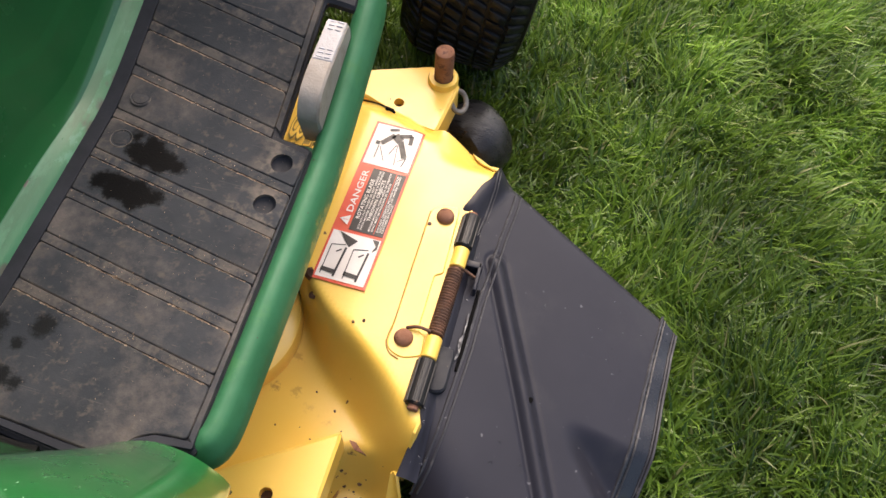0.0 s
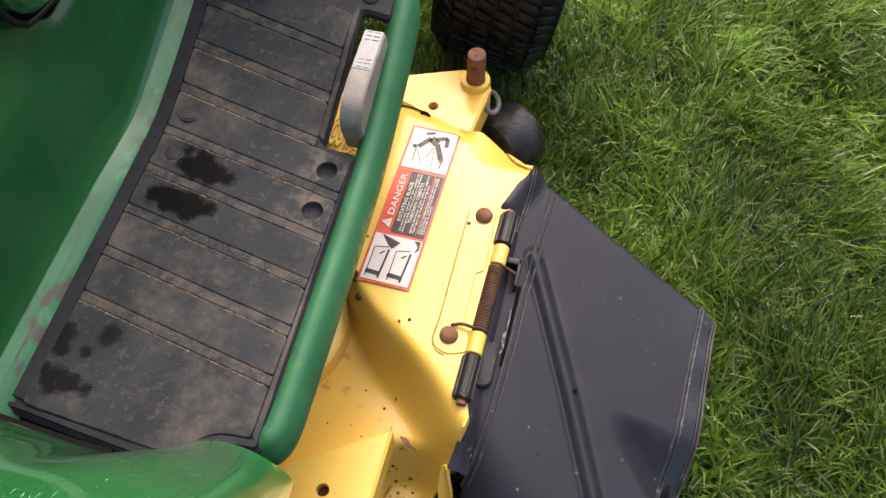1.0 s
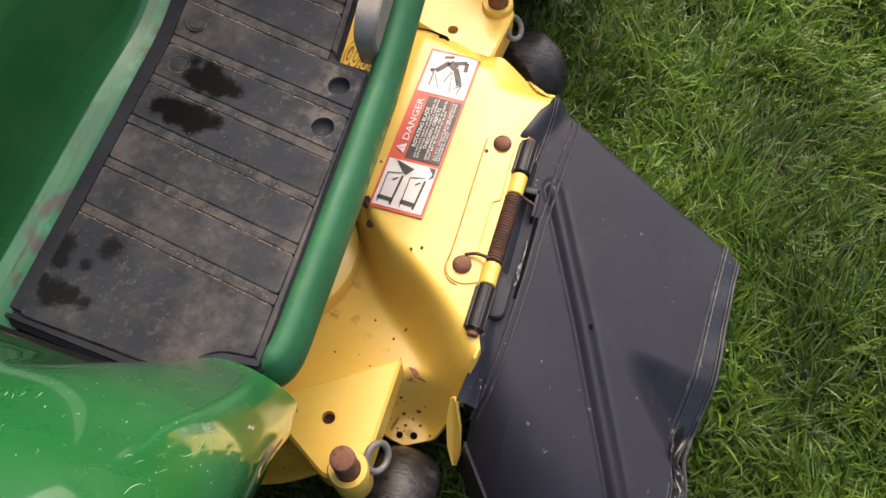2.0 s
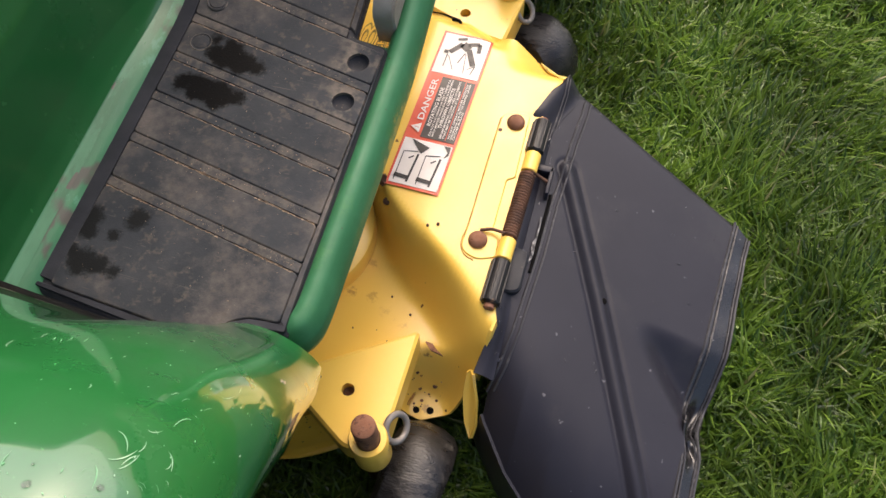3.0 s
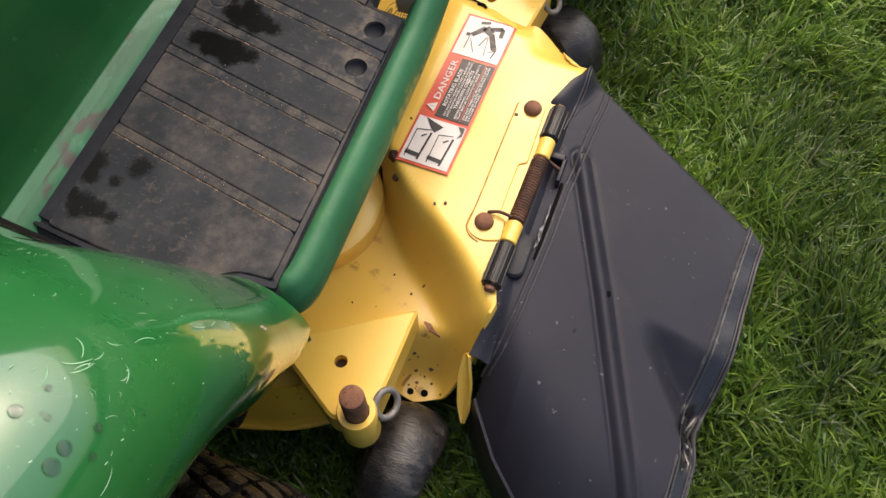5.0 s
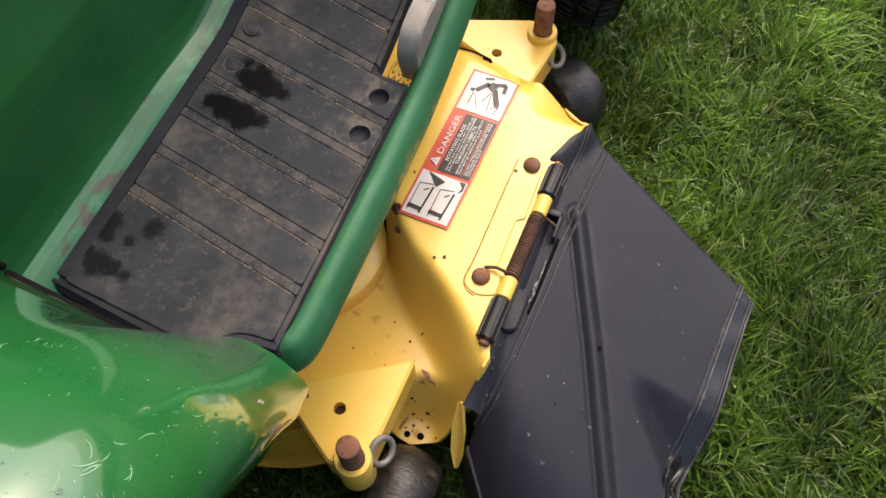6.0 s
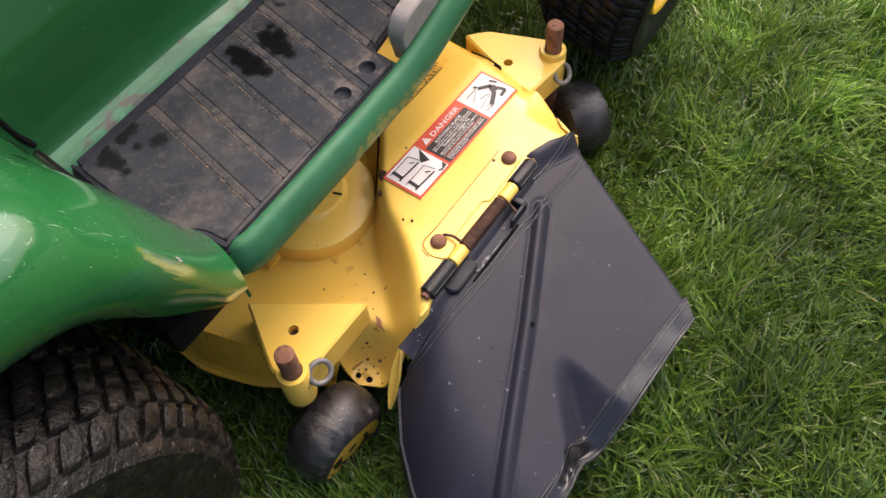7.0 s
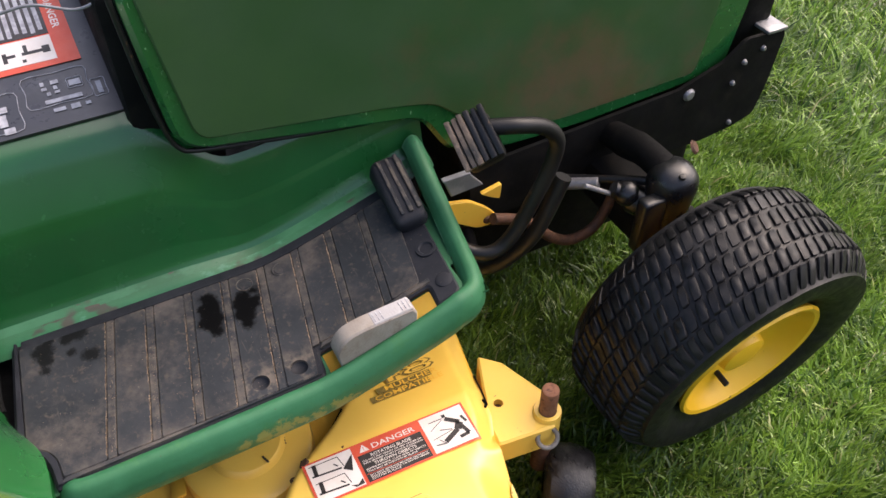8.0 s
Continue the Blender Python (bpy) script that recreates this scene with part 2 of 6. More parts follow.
DULL_BLACK = surface("dull_black_steel", (0.003, 0.003, 0.0032), (0.006, 0.006, 0.006), rough=0.75, spec=0.12, scale=20, bump=0.2, stain=(0.012, 0.010, 0.008), stain_scale=25, stain_at=(0.5, 0.75))
WET_BLACK = surface("wet_black_paint", (0.006, 0.006, 0.007), (0.009, 0.009, 0.010), rough=0.34, rough_var=0.12, scale=20, bump=0.1, spot=(0.05, 0.04, 0.03), spot_scale=90, spot_at=(0.7, 0.75))
DASH = surface("glossy_black_console", (0.012, 0.011, 0.014), (0.02, 0.018, 0.022), rough=0.34, rough_var=0.12, scale=25, bump=0.05, coat=0.6, coat_rough=0.28, stain=(0.05, 0.05, 0.055), stain_scale=14, stain_at=(0.5, 0.75))
ROLLER = surface("scuffed_roller_plastic", (0.012, 0.011, 0.011), (0.026, 0.024, 0.023), rough=0.32, scale=40, fine=500, bump=0.5, depth=0.002,
                 stain=(0.075, 0.068, 0.060), stain_scale=46, stain_at=(0.53, 0.66), stretch=(0.35, 1, 1))
WHITE_CHIP = surface("chipped_pale_paint", (0.62, 0.5, 0.2), (0.75, 0.55, 0.12), rough=0.5, scale=120, bump=0.3, stain=(0.2, 0.1, 0.04), stain_scale=160, stain_at=(0.55, 0.65))
RUST = surface("rusty_steel", (0.18, 0.078, 0.042), (0.25, 0.115, 0.066), rough=0.85, scale=60, fine=500, bump=0.5, depth=0.001,
               stain=(0.08, 0.03, 0.02), stain_scale=120, stain_at=(0.5, 0.65))
RING = surface("weathered_ring_steel", (0.13, 0.125, 0.12), (0.2, 0.185, 0.17), rough=0.6, metal=0.3, scale=60, bump=0.2, stain=(0.12, 0.07, 0.04), stain_scale=70, stain_at=(0.58, 0.7))
RUST_DARK = surface("dark_rusty_spring", (0.07, 0.035, 0.022), (0.12, 0.055, 0.03), rough=0.7, metal=0.3, scale=80, bump=0.3)
STEEL = surface("grey_steel", (0.2, 0.2, 0.21), (0.28, 0.28, 0.29), rough=0.45, metal=0.5, scale=50, bump=0.15)
PEDAL = surface("weathered_grey_pedal", (0.23, 0.20, 0.17), (0.31, 0.28, 0.245), rough=0.65, scale=14, bump=0.25, stain=(0.15, 0.105, 0.07), stain_scale=16, stain_at=(0.5, 0.7))
PEDAL_TOP = surface("pale_grey_pedal_top", (0.31, 0.295, 0.295), (0.38, 0.37, 0.37), rough=0.55, scale=18, bump=0.2, stain=(0.3, 0.24, 0.19), stain_scale=20, stain_at=(0.55, 0.7))
OLD_RUBBER = surface("worn_brown_rubber", (0.04, 0.034, 0.028), (0.13, 0.095, 0.07), rough=0.6, scale=40, fine=300, bump=0.5, depth=0.002, stain=(0.22, 0.16, 0.115), stain_scale=60, stain_at=(0.55, 0.7), stretch=(1, 1, 1))
DIAL = surface("faded_grey_print", (0.25, 0.25, 0.27), (0.42, 0.42, 0.45), rough=0.5, scale=90, bump=0.0)
WHITE = surface("white_vinyl", (0.68, 0.62, 0.56), (0.76, 0.71, 0.66), rough=0.4, scale=30, bump=0.03, stain=(0.6, 0.5, 0.38), stain_scale=40, stain_at=(0.62, 0.75))
RED = surface("red_vinyl", (0.62, 0.075, 0.035), (0.66, 0.1, 0.05), rough=0.4, scale=40, bump=0.03)
INK = surface("black_ink", (0.02, 0.017, 0.016), (0.035, 0.03, 0.028), rough=0.45, scale=60, bump=0.02)
PALE_INK = surface("faded_black_ink", (0.12, 0.09, 0.025), (0.28, 0.19, 0.045), rough=0.5, scale=120, bump=0.02)
SOIL = surface("soil_and_thatch", (0.026, 0.056, 0.009), (0.042, 0.082, 0.014), rough=0.95, scale=14, fine=120, bump=0.8, depth=0.01, stain=(0.06, 0.055, 0.025), stain_scale=5)
HOLE = surface("dark_hole", (0.004, 0.004, 0.004), (0.006, 0.006, 0.006), rough=0.95, bump=0.0, spec=0.05)
WELT_PALE = surface("flaked_pale_edge", (0.10, 0.10, 0.105), (0.30, 0.29, 0.28), rough=0.6, scale=140, bump=0.2, stain=(0.02, 0.02, 0.022), stain_scale=120, stain_at=(0.45, 0.55))
WELT = surface("scuffed_black_edge", (0.022, 0.022, 0.026), (0.03, 0.03, 0.034), rough=0.5, scale=30, bump=0.1, stain=(0.1, 0.095, 0.095), stain_scale=60, stain_at=(0.55, 0.68))


def grass_material(name, c1, c2, c3):
    m = bpy.data.materials.new(name)
    m.use_nodes = True
    n, l = m.node_tree.nodes, m.node_tree.links
    b = n["Principled BSDF"]
    g = n.new("ShaderNodeNewGeometry")
    r = n.new("ShaderNodeValToRGB")
    e = r.color_ramp.elements
    e[0].color, e[1].color = rgb(c1), rgb(c2)
    e[0].position, e[1].position = 0.0, 0.75
    x = e.new(0.965)
    x.color = rgb(c2)
    x = e.new(1.0)
    x.color = rgb(c3)
    l.new(g.outputs["Random Per Island"], r.inputs["Fac"])
    tc = n.new("ShaderNodeTexCoord")
    t = n.new("ShaderNodeTexNoise")
    t.inputs["Scale"].default_value, t.inputs["Detail"].default_value = 6.0, 5.0
    l.new(tc.outputs["Object"], t.inputs["Vector"])
    h = n.new("ShaderNodeHueSaturation")
    mr = n.new("ShaderNodeMapRange")
    mr.inputs["From Min"].default_value, mr.inputs["From Max"].default_value = 0.3, 0.7
    mr.inputs["To Min"].default_value, mr.inputs["To Max"].default_value = 0.55, 1.4
    l.new(t.outputs["Fac"], mr.inputs["Value"])
    # blades darker at low y and paler further forward, with an uneven border
    sep = n.new("ShaderNodeSeparateXYZ")
    l.new(tc.outputs["Object"], sep.inputs[0])
    ma = n.new("ShaderNodeMath")
    ma.operation = 'MULTIPLY_ADD'
    l.new(t.outputs["Fac"], ma.inputs[0])
    ma.inputs[1].default_value = 0.5
    l.new(sep.outputs["Y"], ma.inputs[2])
    st = n.new("ShaderNodeMapRange")
    st.interpolation_type = 'SMOOTHSTEP'
    st.inputs["From Min"].default_value, st.inputs["From Max"].default_value = 0.75, 1.4
    st.inputs["To Min"].default_value, st.inputs["To Max"].default_value = 0.78, 1.2
    l.new(ma.outputs[0], st.inputs["Value"])
    mul = n.new("ShaderNodeMath")
    mul.operation = 'MULTIPLY'
    l.new(mr.outputs[0], mul.inputs[0])
    l.new(st.outputs[0], mul.inputs[1])
    l.new(mul.outputs[0], h.inputs["Value"])
    l.new(r.outputs[0], h.inputs["Color"])
    l.new(h.outputs[0], b.inputs["Base Color"])
    b.inputs["Roughness"].default_value = 0.33
    tr = n.new("ShaderNodeBsdfTranslucent")
    l.new(h.outputs[0], tr.inputs["Color"])
    ms = n.new("ShaderNodeMixShader")
    ms.inputs[0].default_value = 0.3
    l.new(b.outputs[0], ms.inputs[1])
    l.new(tr.outputs[0], ms.inputs[2])
    l.new(ms.outputs[0], n["Material Output"].inputs["Surface"])
    return m


GRASS = grass_material("grass_blades", (0.020, 0.066, 0.007), (0.178, 0.300, 0.038), (0.38, 0.36, 0.17))


# ---- building helpers ----
def thing(name, at, label, category, group="", kind=""):
    ob = new(name)
    ob.location = at
    ob.empty_display_size = 0.05
    return tagged(ob, label, category, group, kind)


def smooth(bm, angle=35):
    for f in bm.faces:
        f.smooth = True
    for e in bm.edges:
        if len(e.link_faces) == 2 and e.calc_face_angle(0) > radians(angle):
            e.smooth = False


def part(name, bm, material, parent=None, label="", angle=35):
    """One mesh object under a thing or a part; the vertices are given in the world."""
    bmesh.ops.recalc_face_normals(bm, faces=bm.faces)
    smooth(bm, angle)
    me = bpy.data.meshes.new(name)
    bm.to_mesh(me)
    bm.free()
    me.materials.append(material)
    ob = new(name, me)
    if parent is not None:
        ob.parent = parent
        if parent.type == 'EMPTY':
            ob.matrix_parent_inverse = Matrix.Translation(-parent.location)
    if label:
        ob["label"] = label
    return ob


def sst(a, b, x):
    t = min(1.0, max(0.0, (x - a) / (b - a)))
    return t * t * (3 - 2 * t)


def interp(pts, x):
    if x <= pts[0][0]:
        return pts[0][1]
    for (a, u), (b, v) in zip(pts, pts[1:]):
        if x <= b:
            return u + (v - u) * (x - a) / (b - a)
    return pts[-1][1]


def sheet(f, nu, nv, thick=0.0, bm=None, skip=None):
    """A curved sheet from f(u, v), u and v from 0 to 1, given a thickness downwards along its normals."""
    bm = bm or bmesh.new()
    P = [[Vector(f(i / nu, j / nv)) for j in range(nv + 1)] for i in range(nu + 1)]
    top = [[bm.verts.new(p) for p in row] for row in P]
    for i in range(nu):
        for j in range(nv):
            if skip is None or not skip((P[i][j] + P[i + 1][j + 1]) / 2):
                bm.faces.new((top[i][j], top[i + 1][j], top[i + 1][j + 1], top[i][j + 1]))
    if thick:
        low = []
        for i in range(nu + 1):
            row = []
            for j in range(nv + 1):
                du = P[min(i + 1, nu)][j] - P[max(i - 1, 0)][j]
                dv = P[i][min(j + 1, nv)] - P[i][max(j - 1, 0)]
                nrm = du.cross(dv)
                nrm = nrm.normalized() if nrm.length > 1e-12 else Vector((0, 0, 1))
                row.append(bm.verts.new(P[i][j] - nrm * thick))
            low.append(row)
        for i in range(nu):
            for j in range(nv):
                if skip is None or not skip((P[i][j] + P[i + 1][j + 1]) / 2):
                    bm.faces.new((low[i][j], low[i][j + 1], low[i + 1][j + 1], low[i + 1][j]))
        for i in range(nu):
            bm.faces.new((top[i][0], low[i][0], low[i + 1][0], top[i + 1][0]))
            bm.faces.new((top[i][nv], top[i + 1][nv], low[i + 1][nv], low[i][nv]))
        for j in range(nv):
            bm.faces.new((top[0][j], top[0][j + 1], low[0][j + 1], low[0][j]))
            bm.faces.new((top[nu][j], low[nu][j], low[nu][j + 1], top[nu][j + 1]))
    bmesh.ops.delete(bm, geom=[v for v in bm.verts if not v.link_faces], context='VERTS')
    return bm


def ring_pts(x, y, r, n=16):
    return [(x + r * math.cos(2 * math.pi * k / n), y + r * math.sin(2 * math.pi * k / n)) for k in range(n)]


def rounded(pts, r, n=4):
    """A polygon in the plane with its corners rounded; r is one radius or one for each corner."""
    out = []
    for i, p in enumerate(pts):
        q = r[i] if isinstance(r, (list, tuple)) else r
        a, p, b = Vector(pts[i - 1]), Vector(p), Vector(pts[(i + 1) % len(pts)])
        d = min(q, (a - p).length * 0.45, (b - p).length * 0.45)
        if d < 1e-5:
            out.append(tuple(p))
            continue
        s, e = p + (a - p).normalized() * d, p + (b - p).normalized() * d
        for k in range(n + 1):
            t = k / n
            out.append(tuple(s * (1 - t) ** 2 + p * 2 * t * (1 - t) + e * t * t))
    return out


def plate(outline, top, bottom, holes=(), edge=0.0, bm=None, step=0.0):
    """A plate with holes through it. top and bottom are heights or functions of x and y; edge rounds the upper rim."""
    from mathutils.geometry import delaunay_2d_cdt
    bm = bm or bmesh.new()
    zt = top if callable(top) else (lambda x, y: top)
    zb = bottom if callable(bottom) else (lambda x, y: bottom)

    def inset(loop, d):
        o = []
        for i in range(len(loop)):
            a, p, b = Vector(loop[i - 1]), Vector(loop[i]), Vector(loop[(i + 1) % len(loop)])
            e1, e2 = (p - a), (b - p)
            n1, n2 = Vector((-e1.y, e1.x)), Vector((-e2.y, e2.x))
            nn = (n1.normalized() if n1.length else n2) + (n2.normalized() if n2.length else n1)
            nn = nn.normalized() if nn.length > 1e-9 else Vector((0, 0))
            o.append(tuple(p + nn * d))
        return o

    area = sum(a[0] * b[1] - b[0] * a[1] for a, b in zip(outline, outline[1:] + outline[:1]))
    if area < 0:
        outline = outline[::-1]
    loops = [outline] + [list(h) for h in holes]
    caps = [inset(outline, edge) if edge else outline] + loops[1:]
    verts2, faces2 = [], []
    for lp in caps:
        s = len(verts2)
        verts2 += [Vector(p) for p in lp]
        faces2.append([s + k for k in range(len(lp))])
    if step:
        ins = caps[0]

        def within(x, y, lp):
            r = False
            for (ax, ay), (bx, by) in zip(lp, lp[1:] + lp[:1]):
                if (ay > y) != (by > y) and x < ax + (bx - ax) * (y - ay) / (by - ay):
                    r = not r
            return r

        x0, x1 = min(p[0] for p in ins), max(p[0] for p in ins)
        y0, y1 = min(p[1] for p in ins), max(p[1] for p in ins)
        for i in range(1, int((x1 - x0) / step) + 1):
            for j in range(1, int((y1 - y0) / step) + 1):
                p = (x0 + i * step, y0 + j * step)
                if within(*p, ins) and not any(within(*p, h) for h in caps[1:]):
                    verts2.append(Vector(p))
    res = delaunay_2d_cdt(verts2, [], faces2, 1, 1e-7)
    vo, fo, orig = res[0], res[2], res[3]

    def in_hole(f):
        x, y = sum(vo[k].x for k in f) / len(f), sum(vo[k].y for k in f) / len(f)
        return any(math.dist((x, y), (sum(p[0] for p in h) / len(h), sum(p[1] for p in h) / len(h))) < math.dist(h[0], (sum(p[0] for p in h) / len(h), sum(p[1] for p in h) / len(h))) * 0.97 for h in caps[1:])

    fo = [f for f in fo if not in_hole(f)]
    T = [bm.verts.new((v.x, v.y, zt(v.x, v.y))) for v in vo]
    B = [bm.verts.new((v.x, v.y, zb(v.x, v.y))) for v in vo]
    for f in fo:
        try:
            bm.faces.new([T[k] for k in f])
            bm.faces.new([B[k] for k in reversed(f)])
        except ValueError:
            pass
    back = {}
    for k, o in enumerate(orig):
        for q in o:
            back[q] = k
    s = 0
    for li, (lp, cp) in enumerate(zip(loops, caps)):
        idx = [back[s + k] for k in range(len(cp))]
        s += len(cp)
        if li == 0 and edge:
            M = [bm.verts.new((p[0], p[1], zt(*p) - edge)) for p in lp]
            N = [bm.verts.new((p[0], p[1], zb(*p))) for p in lp]
            for k in range(len(lp)):
                m = (k + 1) % len(lp)
                for quad in ((T[idx[k]], T[idx[m]], M[m], M[k]), (M[k], M[m], N[m], N[k]), (N[k], N[m], B[idx[m]], B[idx[k]])):
                    try:
                        bm.faces.new(quad)
                    except ValueError:
                        pass
        else:
            for k in range(len(lp)):
                m = (k + 1) % len(lp)
                try:
                    bm.faces.new((T[idx[k]], T[idx[m]], B[idx[m]], B[idx[k]]))
                except ValueError:
                    pass
    return bm


def lathe(profile, at, axis=(0, 0, 1), n=28, bm=None):
    """A turned body: profile of (radius, height) along an axis."""
    bm = bm or bmesh.new()
    q = Vector((0, 0, 1)).rotation_difference(Vector(axis).normalized())
    rows = []
    for r, h in profile:
        if r < 1e-6:
            rows.append([bm.verts.new(Vector(at) + q @ Vector((0, 0, h)))] * n)
        else:
            rows.append([bm.verts.new(Vector(at) + q @ Vector((r * math.cos(2 * math.pi * k / n), r * math.sin(2 * math.pi * k / n), h))) for k in range(n)])
    for a, b in zip(rows, rows[1:]):
        for k in range(n):
            m = (k + 1) % n
            vs = []
            for v in (a[k], a[m], b[m], b[k]):
                if v not in vs:
                    vs.append(v)
            if len(vs) > 2:
                bm.faces.new(vs)
    return bm


def rod(a, b, r, n=14, edge=0.001, bm=None):
    a, b = Vector(a), Vector(b)
    h = (b - a).length
    return lathe([(0, 0), (r - edge, 0), (r, edge), (r, h - edge), (r - edge, h), (0, h)], a, b - a, n, bm)


def pipe(pts, r, n=14, steps=8, closed=False, bm=None):
    """A bent round bar through the points."""
    bm = bm or bmesh.new()
    P = [Vector(p) for p in pts]
    path = []
    m = len(P)
    for i in range(m if closed else m - 1):
        p0, p1 = P[i - 1] if (closed or i) else P[0], P[i]
        p2 = P[(i + 1) % m]
        p3 = P[(i + 2) % m] if closed or i + 2 < m else P[-1]
        for k in range(steps):
            t = k / steps
            path.append(0.5 * (2 * p1 + (p2 - p0) * t + (2 * p0 - 5 * p1 + 4 * p2 - p3) * t * t + (3 * p1 - p0 - 3 * p2 + p3) * t ** 3))
    if not closed:
        path.append(P[-1])
    rows, up = [], Vector((0.3, 0.2, 1)).normalized()
    for i, p in enumerate(path):
        d = (path[(i + 1) % len(path)] - path[i - 1]) if closed else (path[min(i + 1, len(path) - 1)] - path[max(i - 1, 0)])
        d.normalize()
        s = d.cross(up)
        if s.length < 0.1:
            s = d.cross(Vector((1, 0, 0)))
        s.normalize()
        u = s.cross(d)
        up = u
        rows.append([bm.verts.new(p + (s * math.cos(a) + u * math.sin(a)) * r) for a in (2 * math.pi * k / n for k in range(n))])
    for i in range(len(rows) if closed else len(rows) - 1):
        a, b = rows[i], rows[(i + 1) % len(rows)]
        for k in range(n):
            bm.faces.new((a[k], a[(k + 1) % n], b[(k + 1) % n], b[k]))
    if not closed:
        bm.faces.new(rows[0])
        bm.faces.new(rows[-1][::-1])
    return bm


def block(x0, y0, z0, x1, y1, z1, r=0.003, bm=None, seg=2):
    b2 = bmesh.new()
    bmesh.ops.create_cube(b2, size=1)
    for v in b2.verts:
        v.co = Vector(((x0 + x1) / 2 + v.co.x * (x1 - x0), (y0 + y1) / 2 + v.co.y * (y1 - y0), (z0 + z1) / 2 + v.co.z * (z1 - z0)))
    if r:
        bmesh.ops.bevel(b2, geom=list(b2.edges), offset=r, segments=seg, profile=0.5, affect='EDGES')
    if bm is None:
        return b2
    me = bpy.data.meshes.new("tmp")
    b2.to_mesh(me)
    b2.free()
    bm.from_mesh(me)
    bpy.data.meshes.remove(me)
    return bm


def turn(bm, m):
    bmesh.ops.transform(bm, matrix=m, verts=bm.verts)
    return bm


def wavy(bm, amount, scale, seed=0.0):
    """Small dents and unevenness."""
    bm.normal_update()
    for v in bm.verts:
        v.co += v.normal * (noise.noise(v.co * scale + Vector((seed, seed, seed))) * amount)
    return bm


def letters(text, size, bold=0.014):
    """Flat mesh of a line of writing in the built-in font, from x = 0, with its width."""
    cu = bpy.data.curves.new("letters", 'FONT')
    cu.body, cu.size, cu.resolution_u, cu.offset = text, size, 2, bold
    tmp = new("letters", cu)
    bpy.context.view_layer.update()
    me = bpy.data.meshes.new_from_object(tmp.evaluated_get(bpy.context.evaluated_depsgraph_get()))
    bm = bmesh.new()
    bm.from_mesh(me)
    bpy.data.objects.remove(tmp)
    bpy.data.curves.remove(cu)
    bpy.data.meshes.remove(me)
    w = max((v.co.x for v in bm.verts), default=0)
    return bm, w


# ---- ground ----
bm = bmesh.new()
R = [0.0, 0.4, 0.8, 1.4, 2.5, 5, 12, 40, 150, 600, 2500]
rows = []
for r in R:
    rows.append([bm.verts.new((0.3 + r * math.cos(a), 0.6 + r * math.sin(a), 0.006 * noise.noise(Vector((r * math.cos(a), r * math.sin(a), 0)) * 3) if r < 6 else 0)) for a in (2 * math.pi * k / 48 for k in range(48))] if r else [bm.verts.new((0.3, 0.6, 0))] * 48)
for a, b in zip(rows, rows[1:]):
    for k in range(48):
        vs = []
        for v in (a[k], a[(k + 1) % 48], b[(k + 1) % 48], b[k]):
            if v not in vs:
                vs.append(v)
        bm.faces.new(vs)
tagged(part("ground", bm, SOIL), "lawn soil with thatch under long green grass", "ground", kind="structure")


